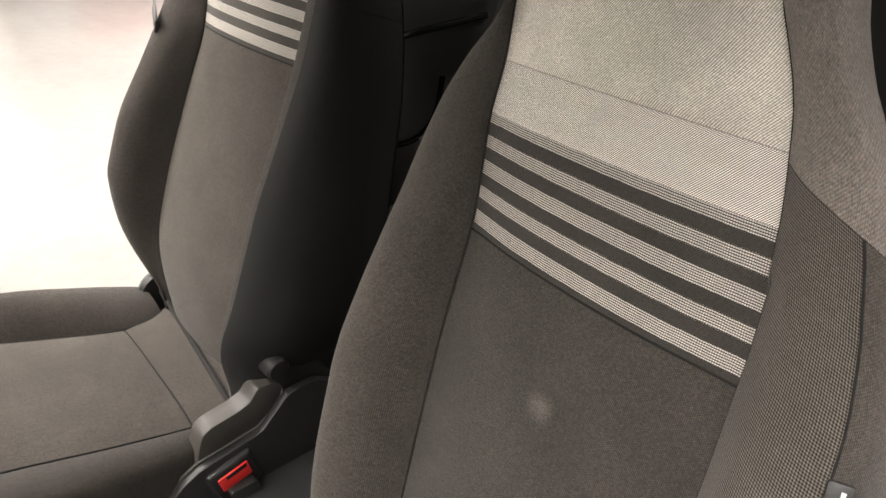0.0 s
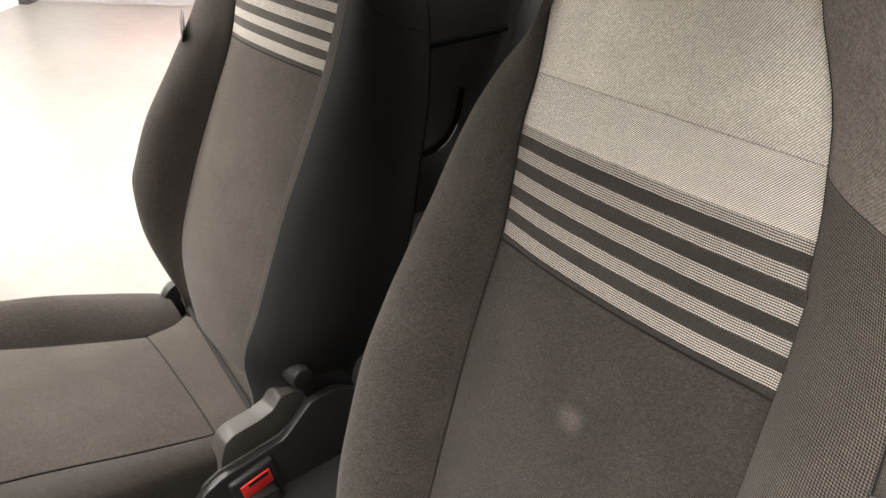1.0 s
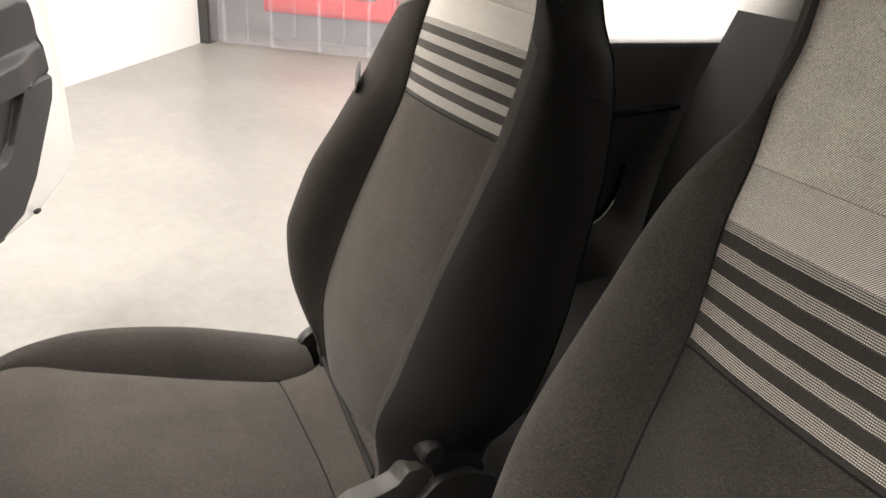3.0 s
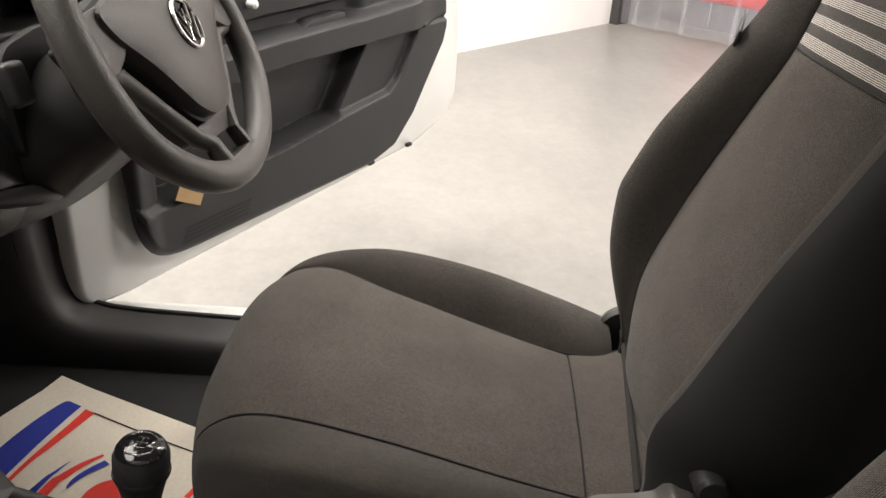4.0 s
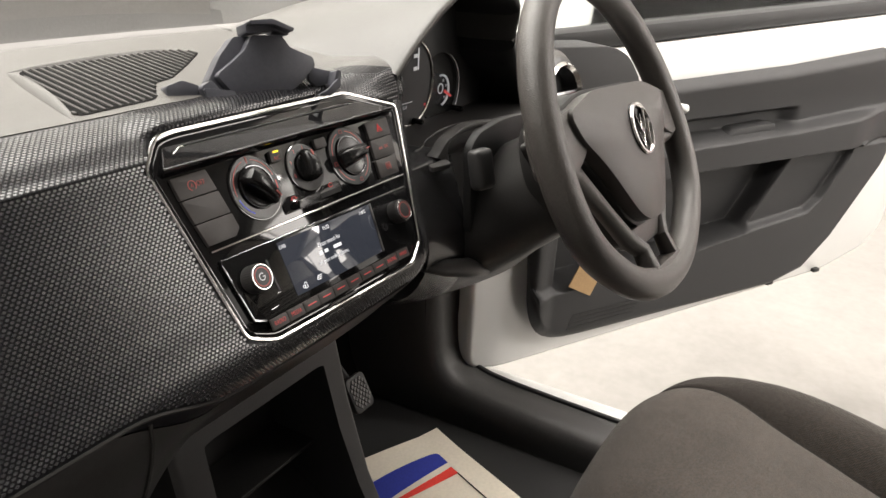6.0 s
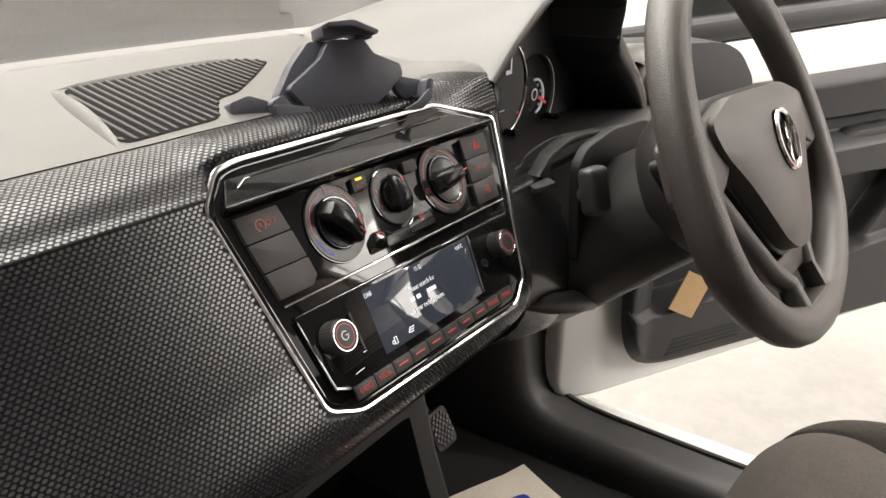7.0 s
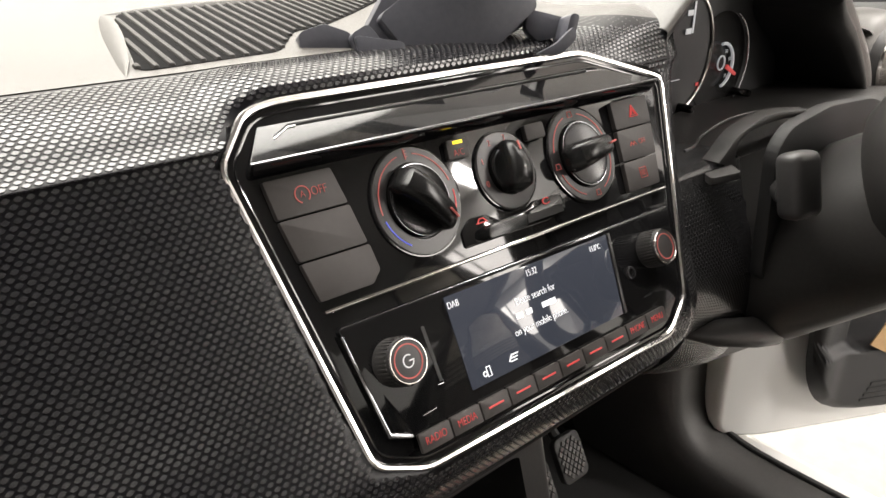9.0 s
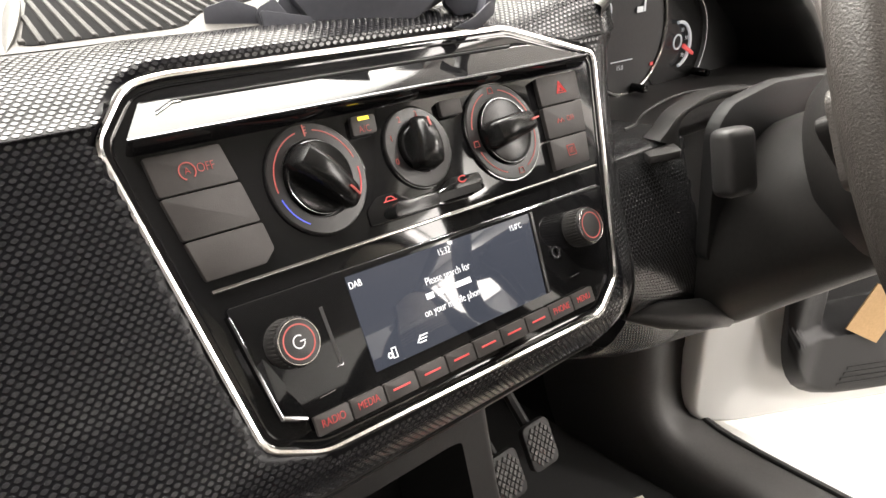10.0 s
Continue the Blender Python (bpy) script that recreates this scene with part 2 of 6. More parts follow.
def concrete():
    """Sealed concrete: cloudy patches, dragged streaks and fine speckle."""
    m = mat("sealed_concrete", (0.200, 0.193, 0.180), 0.36, grain=0.06, grain_scale=14, stain=0.09, stain_scale=1.4, bump=0.12, bump_scale=90)
    nt = m.node_tree
    n, l = nt.nodes, nt.links
    b = n["Principled BSDF"]
    last = b.inputs["Base Color"].links[0].from_socket
    tc = n.new("ShaderNodeTexCoord")
    for turn, stretch, low, high, rate in ((0.5, (0.5, 1.3, 1), 0.93, 1.03, 0.9), (0.62, (1.5, 9.0, 1), 0.97, 1.02, 1.0), (0.0, (40, 40, 40), 0.96, 1.03, 1.0)):
        mp = n.new("ShaderNodeMapping")
        mp.inputs["Rotation"].default_value = (0, 0, turn)
        mp.inputs["Scale"].default_value = stretch
        l.new(tc.outputs["Object"], mp.inputs[0])
        noise = n.new("ShaderNodeTexNoise")
        noise.inputs["Scale"].default_value, noise.inputs["Detail"].default_value = rate, 6
        l.new(mp.outputs[0], noise.inputs["Vector"])
        r = node(nt, "ShaderNodeMapRange", i1=0.35, i2=0.62, i3=low, i4=high)
        l.new(noise.outputs["Fac"], r.inputs[0])
        mul = n.new("ShaderNodeVectorMath")
        mul.operation = "SCALE"
        l.new(last, mul.inputs[0]), l.new(r.outputs[0], mul.inputs["Scale"])
        last = mul.outputs[0]
    l.new(last, b.inputs["Base Color"])
    return m


CONCRETE = concrete()


def glass(name, gloss=0.05, tint=(0.93, 0.96, 0.95)):
    m = bpy.data.materials.new(name)
    m.use_nodes = True
    nt = m.node_tree
    nt.nodes.clear()
    out = nt.nodes.new("ShaderNodeOutputMaterial")
    tr, gl, fr, mx = (nt.nodes.new("ShaderNode" + k) for k in ("BsdfTransparent", "BsdfGlossy", "Fresnel", "MixShader"))
    tr.inputs[0].default_value = (*tint, 1)
    gl.inputs["Roughness"].default_value = gloss
    nt.links.new(fr.outputs[0], mx.inputs[0]), nt.links.new(tr.outputs[0], mx.inputs[1]), nt.links.new(gl.outputs[0], mx.inputs[2])
    nt.links.new(mx.outputs[0], out.inputs[0])
    return m


GLASS = glass("window_glass", 0.02)

# ---- building helpers ----


def thing(name, label="", category="", group="", kind="", at=(0, 0, 0)):
    ob = new(name)
    ob.location = at
    ob.empty_display_size = 0.05
    return tagged(ob, label, category, group, kind)


def mesh_object(name, bm, material):
    me = bpy.data.meshes.new(name)
    bmesh.ops.recalc_face_normals(bm, faces=bm.faces)
    bm.to_mesh(me)
    bm.free()
    me.materials.append(material)
    return new(name, me)


def part(name, bm, material, parent, label="", smooth=True, angle=40):
    ob = mesh_object(name, bm, material)
    if smooth:
        ob.data.shade_smooth()
        ob.data.set_sharp_from_angle(angle=radians(angle))
    if parent:
        ob.parent = parent
        bpy.context.view_layer.update()
        ob.matrix_parent_inverse = parent.matrix_world.inverted()
    if label:
        ob["label"] = label
    return ob


def solid(name, bm, material, label, category, group="", kind="", angle=40):
    return tagged(part(name, bm, material, None, angle=angle), label, category, group, kind)


def surf(f, nu, nv, closed=False, uv=None):
    """A sheet of quads over f(a, b), a and b from 0 to 1."""
    bm = bmesh.new()
    layer = bm.loops.layers.uv.new("UVMap")
    us = [i / (nu if closed else nu - 1) for i in range(nu)]
    vs = [j / (nv - 1) for j in range(nv)]
    grid = [[bm.verts.new(f(u, v)) for v in vs] for u in us]
    for i in range(nu if closed else nu - 1):
        for j in range(nv - 1):
            k = (i + 1) % nu
            quad = [(i, j), (k, j), (k, j + 1), (i, j + 1)]
            face = bm.faces.new([grid[a][b] for a, b in quad])
            for loop, (a, b) in zip(face.loops, quad):
                loop[layer].uv = uv(us[a], vs[b]) if uv else (us[a], vs[b])
    return bm


def prism(outline, low, high, m=Matrix(), bevel=0.0, seg=2):
    """A plate with the given outline in its own x, y, from z low to z high."""
    bm = bmesh.new()
    a = [bm.verts.new((x, y, low)) for x, y in outline]
    b = [bm.verts.new((x, y, high)) for x, y in outline]
    n = len(a)
    bm.faces.new(a[::-1]), bm.faces.new(b)
    for i in range(n):
        bm.faces.new((a[i], a[(i + 1) % n], b[(i + 1) % n], b[i]))
    bmesh.ops.recalc_face_normals(bm, faces=bm.faces)
    if bevel:
        bmesh.ops.bevel(bm, geom=list(bm.edges), offset=bevel, segments=seg, profile=0.5, affect="EDGES", clamp_overlap=True)
    bm.transform(m)
    return bm


def box(cx, cy, cz, sx, sy, sz, m=Matrix(), bevel=0.0, seg=2):
    return prism([(cx - sx / 2, cy - sy / 2), (cx + sx / 2, cy - sy / 2), (cx + sx / 2, cy + sy / 2), (cx - sx / 2, cy + sy / 2)],
                 cz - sz / 2, cz + sz / 2, m, bevel, seg)


def rounded(outline, r, n=4):
    """An outline with its corners rounded."""
    out = []
    k = len(outline)
    for i in range(k):
        p, a, b = (Vector(outline[j % k]) for j in (i, i - 1, i + 1))
        d1, d2 = (a - p), (b - p)
        c = min(r, d1.length * 0.45, d2.length * 0.45)
        p1, p2 = p + d1.normalized() * c, p + d2.normalized() * c
        for j in range(n + 1):
            t = j / n
            out.append(tuple((1 - t) ** 2 * p1 + 2 * t * (1 - t) * p + t * t * p2))
    return out


def tube(points, r, n=8, closed=False, flat=1.0, m=Matrix()):
    """A round bar along points; r may be a list."""
    pts = [Vector(p) for p in points]
    k = len(pts)
    rs = r if isinstance(r, (list, tuple)) else [r] * k
    bm = bmesh.new()
    layer = bm.loops.layers.uv.new("UVMap")
    rings, ref, run = [], None, [0.0]
    for i in range(1, k + 1):
        run.append(run[-1] + (pts[i % k] - pts[i - 1]).length)
    for i, p in enumerate(pts):
        d = (pts[(i + 1) % k] - pts[i - 1]) if closed or 0 < i < k - 1 else (pts[min(i + 1, k - 1)] - pts[max(i - 1, 0)])
        d.normalize()
        if ref is None:
            ref = d.orthogonal().normalized()
        ref = (ref - d * ref.dot(d)).normalized()
        side = d.cross(ref)
        rings.append([bm.verts.new(p + rs[i] * (math.cos(q) * ref + math.sin(q) * side * flat)) for q in (2 * math.pi * j / n for j in range(n))])
    for i in range(k if closed else k - 1):
        a, b = rings[i], rings[(i + 1) % k]
        for j in range(n):
            face = bm.faces.new((a[j], a[(j + 1) % n], b[(j + 1) % n], b[j]))
            arc_n = 2 * math.pi * rs[i] / n
            for loop, uv in zip(face.loops, ((run[i], j * arc_n), (run[i], (j + 1) * arc_n), (run[i + 1], (j + 1) * arc_n), (run[i + 1], j * arc_n))):
                loop[layer].uv = uv
    if not closed:
        bm.faces.new(rings[0][::-1]), bm.faces.new(rings[-1])
    bm.transform(m)
    return bm


def lathe(profile, n=32, m=Matrix(), sx=1.0):
    """A turned body about its z axis from (radius, z) pairs."""
    bm = bmesh.new()
    rings = []
    for r, z in profile:
        rings.append([bm.verts.new((r * sx * math.cos(q), r * math.sin(q), z)) for q in (2 * math.pi * j / n for j in range(n))] if r > 1e-6 else [bm.verts.new((0, 0, z))])
    for a, b in zip(rings, rings[1:]):
        for j in range(n):
            k = (j + 1) % n
            if len(a) == 1 and len(b) == 1:
                continue
            if len(a) == 1:
                bm.faces.new((a[0], b[j], b[k]))
            elif len(b) == 1:
                bm.faces.new((a[j], a[k], b[0]))
            else:
                bm.faces.new((a[j], a[k], b[k], b[j]))
    bm.transform(m)
    return bm


def join(*bms):
    out = bmesh.new()
    for b in bms:
        me = bpy.data.meshes.new("joined")
        b.to_mesh(me)
        b.free()
        out.from_mesh(me)
        bpy.data.meshes.remove(me)
    return out


def lerp(keys, x):
    """A smooth value at x from (x, value) keys: cubic runs with matching slopes, never past the keys' own values."""
    if x <= keys[0][0]:
        return keys[0][1]
    k = len(keys)
    for i in range(k - 1):
        (a, p), (b, q) = keys[i], keys[i + 1]
        if x <= b:
            slope = (q - p) / (b - a)
            ends = []
            for j in (i, i + 1):
                if 0 < j < k - 1:
                    s0 = (keys[j][1] - keys[j - 1][1]) / (keys[j][0] - keys[j - 1][0])
                    s1 = (keys[j + 1][1] - keys[j][1]) / (keys[j + 1][0] - keys[j][0])
                    ends.append(0.0 if s0 * s1 <= 0 else 2 * s0 * s1 / (s0 + s1))
                else:
                    ends.append(slope)
            t, w = (x - a) / (b - a), b - a
            return (2 * t ** 3 - 3 * t * t + 1) * p + (t ** 3 - 2 * t * t + t) * w * ends[0] + (3 * t * t - 2 * t ** 3) * q + (t ** 3 - t * t) * w * ends[1]
    return keys[-1][1]


def along(points, t):
    """A point at share t of a polyline's smooth run (Catmull-Rom)."""
    k = len(points) - 1
    f = min(max(t, 0), 1) * k
    i = min(int(f), k - 1)
    u = f - i
    p = [Vector(points[min(max(j, 0), k)]) for j in (i - 1, i, i + 1, i + 2)]
    return 0.5 * ((2 * p[1]) + (p[2] - p[0]) * u + (2 * p[0] - 5 * p[1] + 4 * p[2] - p[3]) * u * u + (3 * p[1] - p[0] - 3 * p[2] + p[3]) * u ** 3)


def text(words, size, material, m, parent, name="lettering", wide=1.0, align="CENTER"):
    """Flat lettering as a mesh in the plane of m."""
    c = bpy.data.curves.new(name, "FONT")
    c.body, c.size, c.align_x, c.align_y, c.extrude, c.offset = words, size, align, "CENTER", 0.00012, -0.022 * size
    tmp = new(name, c)
    bpy.context.view_layer.update()
    me = bpy.data.meshes.new_from_object(tmp.evaluated_get(bpy.context.evaluated_depsgraph_get()))
    bpy.data.objects.remove(tmp)
    bpy.data.curves.remove(c)
    bm = bmesh.new()
    bm.from_mesh(me)
    bpy.data.meshes.remove(me)
    bm.transform(m @ Matrix.Diagonal((wide, 1, 1, 1)))
    return part(name, bm, material, parent, smooth=False)


# ---- room ----
floor = solid("floor", box(0, 0, -0.05, 26, 26, 0.1), CONCRETE, "pale sealed concrete showroom floor with faint stains", "floor", kind="structure")
T = 0.2
solid("wall_north", box(LONG_A / 2, -T / 2, CEILING / 2, LONG_A + 2 * T, T, CEILING, ROOM), WALL, "plain white painted workshop wall, brightly lit", "wall", kind="structure")
OPEN = 2.4
solid("wall_east", join(box(-T / 2, OPEN + (LONG_B - OPEN) / 2, CEILING / 2, T, LONG_B - OPEN, CEILING, ROOM), box(-T / 2, OPEN / 2, 3.1, T, OPEN, 1.0, ROOM)),
               WALL_PALE, "pale grey wall with a wide curtained doorway", "wall", kind="structure")
# two unseen walls, dark grey to hold back light on the passenger side
solid("unseen_wall_south", box(LONG_A / 2, LONG_B + T / 2, CEILING / 2, LONG_A + 2 * T, T, CEILING, ROOM), WALL_GREY, "unseen wall, dark grey to cut light from the passenger side", "wall", kind="structure")
solid("unseen_wall_west", box(LONG_A + T / 2, LONG_B / 2, CEILING / 2, T, LONG_B, CEILING, ROOM), WALL_GREY, "unseen wall, dark grey to cut light from the passenger side", "wall", kind="structure")
ceiling = solid("ceiling", box(LONG_A / 2 - 1.3, LONG_B / 2, CEILING + 0.05, LONG_A + 3.0, LONG_B + 0.4, 0.1, ROOM), WALL, "plain white ceiling", "ceiling", kind="structure")
solid("wall_back", box(-2.4, 2, CEILING / 2, 0.1, 8, CEILING, ROOM), WALL, "pale wall of the room behind the curtain", "wall", kind="structure")
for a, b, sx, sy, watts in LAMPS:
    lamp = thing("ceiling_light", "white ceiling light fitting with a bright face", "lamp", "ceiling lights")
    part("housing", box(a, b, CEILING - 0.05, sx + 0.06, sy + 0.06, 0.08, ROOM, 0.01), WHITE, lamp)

# bodies of the added panels that the display mirrors
for s, z, width, high, density in REFLECTION_PANELS:
    lamp = thing("reflection_panel", "added lit panel that gives the display its pale reflection", "lamp", "wall lights")
    part("housing", box(0.035, s, z, 0.07, width + 0.05, high + 0.05, ROOM, 0.01), WHITE, lamp)

# strip curtain with things behind it
STRIP = bpy.data.materials.new("clear_curtain_plastic")
STRIP.use_nodes = True
nt = STRIP.node_tree
bs = nt.nodes["Principled BSDF"]
bs.inputs["Base Color"].default_value = (0.75, 0.74, 0.82, 1)
bs.inputs["Roughness"].default_value = 0.25
bs.inputs["Alpha"].default_value = 0.16
curtain = thing("strip_curtain", "clear plastic strip curtain hanging in a doorway", "curtain")
for i in range(12):
    q = 0.10 + i * 0.19
    bend = 0.012 * math.sin(i * 2.1)
    sheet = surf(lambda u, v, q=q, bend=bend: ROOM @ Vector((0.02 * (i % 2) + bend * math.sin(math.pi * u) - 0.06, q + (u - 0.5) * 0.21, 0.02 + v * 2.55)), 6, 4)
    part("strip", sheet, STRIP, curtain)
part("rail", box(-0.06, 1.2, 2.58, 0.05, 2.4, 0.06, ROOM), CHROME, curtain)
part("jamb", box(-0.10, 0.035, 1.3, 0.16, 0.07, 2.6, ROOM), DASH_LOW, curtain)
cabinet = thing("tool_cabinet", "red metal tool cabinet behind the curtain", "cabinet")
part("body", box(-0.75, 0.85, 0.56, 0.5, 1.1, 0.72, ROOM, 0.01), MACHINE_RED, cabinet)
part("plinth", box(-0.75, 0.85, 0.10, 0.45, 1.0, 0.20, ROOM), WALL_GREY, cabinet)
for k in range(3):
    drawer = part("drawer", box(-0.49, 0.85, 0.31 + 0.21 * k, 0.02, 1.04, 0.175, ROOM, 0.004), MACHINE_RED, cabinet)
    part("pull", box(-0.475, 0.85, 0.37 + 0.21 * k, 0.02, 0.8, 0.016, ROOM, 0.003), CHROME_DARK, drawer)

# ---- seats ----
RECLINE = radians(20)
UP_B, FRONT_B = Vector((0, -math.sin(RECLINE), math.cos(RECLINE))), Vector((0, math.cos(RECLINE), math.sin(RECLINE)))
INSERT = [(0, 0.128), (0.2, 0.140), (0.33, 0.144), (0.436, 0.142), (0.53, 0.143), (0.60, 0.136), (0.70, 0.118), (0.86, 0.105)]
INSERT_OUT = [(-0.03, 0.120), (0.0, 0.135), (0.03, 0.152), (0.075, 0.172), (0.12, 0.180), (0.20, 0.177), (0.25, 0.171), (0.35, 0.153), (0.44, 0.136), (0.53, 0.142), (0.60, 0.136), (0.70, 0.118), (0.86, 0.105)]  # the seam beside the door bows outwards
HEAD_IN = [(0.43, 0.1520), (0.48, 0.155), (0.536, 0.159), (0.592, 0.1535), (0.642, 0.1505), (0.70, 0.138), (0.86, 0.112)]
HEAD_OUT = [(0.50, 0.1395), (0.54, 0.137), (0.582, 0.131), (0.623, 0.124), (0.658, 0.112), (0.685, 0.102), (0.76, 0.085), (0.86, 0.075)]
OUTER = [(-0.03, 0.165), (0.0, 0.192), (0.03, 0.222), (0.08, 0.256), (0.15, 0.276), (0.23, 0.276), (0.36, 0.260), (0.45, 0.246), (0.54, 0.220), (0.585, 0.196), (0.62, 0.166), (0.65, 0.148), (0.70, 0.132), (0.86, 0.118)]
CREST = [(0, 0.045), (0.10, 0.070), (0.25, 0.066), (0.36, 0.048), (0.48, 0.026), (0.60, 0.010), (0.72, 0.004), (0.86, 0.0)]
DEEP = [(-0.03, 0.10), (0.2, 0.125), (0.5, 0.120), (0.7, 0.12), (0.86, 0.09)]
TOP_H = 0.86


def seat(cx, dy, dz, label):
    """A front seat with integral head rest; cx: its middle, dy, dz: its shift from the first seat."""
    ob = thing("front_seat", label, "seat", "front seats", at=(cx, -0.45 + dy, 0.3 + dz))
    base = Vector((cx, -0.69 + dy, 0.5 + dz))

    def at(x, h, n):
        return base + Vector((x + 0.04 * h + 0.08 * max(0, h - 0.44), 0, 0)) + UP_B * h + FRONT_B * (n - 0.022 * min(1, max(0, (0.09 - h) / 0.12)) ** 2 + 0.9 * max(0, h - 0.55) ** 2 if h < 0.75 else n + 0.036 + 0.36 * (h - 0.75))

    wider = {1: 0.010 if cx < 0 else 0.0, -1: 0.0}  # the insert of one seat sits a little towards the middle

    def half(s, h):
        """Half the width of the middle panel."""
        if cx < 0 and h > 0.50 and s < 0:
            return lerp(HEAD_OUT, h)
        if cx < 0 and h > 0.43 and s > 0:
            return lerp(HEAD_IN, h)
        return lerp(INSERT_OUT if cx > 0 and s > 0 else INSERT, h) + wider[s]

    def shrink(h):
        return math.sqrt(max(0.0, 1 - max(0, (h - 0.80) / 0.0605) ** 2)) if h > 0.80 else 1.0

    # middle of the back rest: dark cloth, woven bands, pale cloth
    low_band, high_band = (0.422, 0.589) if cx < 0 else (0.440, 0.600)

    def insert(h0, h1):
        def f(u, v):
            h = h0 + (h1 - h0) * v
            k = max(shrink(h), 0.05)
            x = k * (-half(-1, h) + u * (half(-1, h) + half(1, h)))
            if cx < 0:  # the cloth is pulled a little askew
                h += 0.004 * (2 * u - 1) * max(0, 1 - abs(h - low_band) / 0.15)
            edge = 1 - abs(2 * u - 1) ** 6
            roll = min(1, (v * (h1 - h0)) / 0.006, ((1 - v) * (h1 - h0)) / 0.004)
            return at(x, h, -0.006 + 0.018 * (1 - (2 * u - 1) ** 2) * edge + 0.004 * math.sqrt(max(roll, 0)) * edge)
        return f

    def metric(h0, h1):
        return lambda u, v: ((u - 0.5) * 0.28, h0 + (h1 - h0) * v)

    back = part("back_cushion", surf(insert(-0.03, low_band - 0.001), 22, 40, uv=metric(-0.03, low_band)), CLOTH_SMUDGED if cx < 0 else CLOTH, ob, "dark grey woven cloth panel")
    part("band_panel", surf(insert(low_band, high_band - 0.0003), 22, 40, uv=metric(0.436, 0.436 + high_band - low_band)), CLOTH_BAND, ob, "grey cloth panel with five woven pale stripes")
    part("head_panel", surf(insert(high_band, 0.8605), 22, 40, uv=metric(0.59, 0.86)), CLOTH_HEAD, ob, "pale grey woven head rest panel")
    for level, thick in ((low_band - 0.0005, 0.0012), (high_band - 0.0002, 0.0005)):
        part("seam", tube([insert(level, level + 0.01)(i / 24, 0) + FRONT_B * 0.0004 for i in range(25)], thick, 6), THREAD if thick > 0.001 else CLOTH_SEAM, ob)
    for s in (-1, 1):
        def bolster(h0, h1):
            def f(u, v, s=s):
                a, b = (q - 0.045 * min(u / 0.6, 1.2) ** 1.3 if abs(q - 0.589) < 0.01 else q for q in (h0, h1))
                h = a + (b - a) * v
                k = max(shrink(h), 0.05)
                wi, wo, c, d = half(s, h) * k, lerp(OUTER, max(h, 0.055) if s * cx < 0 else h) * k, lerp(CREST, h), lerp(DEEP, h) * k
                if cx < 0 and s < 0:
                    wo += 0.013 * min(1, max(0, (h - 0.57) / 0.06)) * k
                if wider[s]:
                    wo -= 0.020 * min(1, max(0, (0.34 - h) / 0.2))
                tip = min(1, max(0.04, (h + 0.005) / 0.17)) ** 0.6 if s * cx > 0 else 1.0
                span, c, d = (wo - wi) * tip, c * tip, d * (0.35 + 0.65 * tip)
                wo = wi + span
                ring = [(wi - 0.001, -0.007), (wi + 0.004, 0.002), (wi + 0.28 * span, c * 0.75), (wi + 0.62 * span, c), (wi + 0.92 * span, c * 0.45), (wo, -0.22 * d), (wo - 0.008, -0.6 * d), (wo - 0.03, -d)]
                p = along([(a, b, 0) for a, b in ring], u)
                return at(s * p.x, h, p.y)
            return f
        side = "inner" if s * cx < 0 else "outer"
        # the driver's inner side turns near black sooner, painting the bolster's unlit flank
        cut = 0.40 if cx > 0 and side == "inner" else 0.50 if cx < 0 and side == "outer" else 0.60
        whole = bolster(-0.035 if side == "outer" else -0.085, 0.5885)
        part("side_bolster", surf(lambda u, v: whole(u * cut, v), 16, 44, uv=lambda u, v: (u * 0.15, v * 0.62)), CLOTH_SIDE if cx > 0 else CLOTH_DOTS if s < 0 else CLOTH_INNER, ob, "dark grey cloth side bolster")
        part("side_panel", surf(lambda u, v: whole(cut + (1 - cut) * u, v), 12, 44, uv=lambda u, v: (u * 0.15, v * 0.62)), CLOTH_INNER if cut == 0.50 else CLOTH_BACK_SHADED, ob, "plain cloth side of the seat")
        if cut == 0.50:
            part("seam", tube([whole(cut, i / 40) for i in range(2, 41)], 0.0011, 6), THREAD, ob)
        upper = bolster(0.5890, 0.8605)
        # head rest sides toned by how light falls: outer pale, driver's inner near black
        part("head_bolster", surf(upper, 22, 24, uv=lambda u, v: (u * 0.25, v * 0.27)), CLOTH_HEADSIDE if s * cx > 0 else CLOTH_INNER if cx < 0 else CLOTH_BACK_SHADED, ob, "cloth side of the head rest")

        def line(u):
            low = 0.012 if s * cx > 0 else -0.02
            h = low + u * (0.82 - low)
            return at(s * half(s, h), h, -0.004)
        part("seam", tube([line(i / 40) for i in range(41)], 0.0005, 6), THREAD, ob)

    def shell(u, v):
        h = -0.035 + v * (TOP_H + 0.035)
        k = max(shrink(h), 0.05)
        w = (lerp(OUTER, h) - 0.028) * k
        return at((2 * u - 1) * w, h, -lerp(DEEP, h) * k - 0.018 * (1 - (2 * u - 1) ** 2))
    part("back_shell", surf(shell, 14, 24, uv=lambda u, v: (u * 0.4, v * 0.9)), CLOTH_BACK_SHADED, ob, "black cloth back of the seat")

    # cushion: runs along y from the back to the rolled front edge
    PROFILE = [(-0.70, 0.462), (-0.62, 0.468), (-0.50, 0.492), (-0.38, 0.522), (-0.28, 0.540), (-0.205, 0.538), (-0.160, 0.515), (-0.143, 0.478), (-0.145, 0.420), (-0.160, 0.36)]
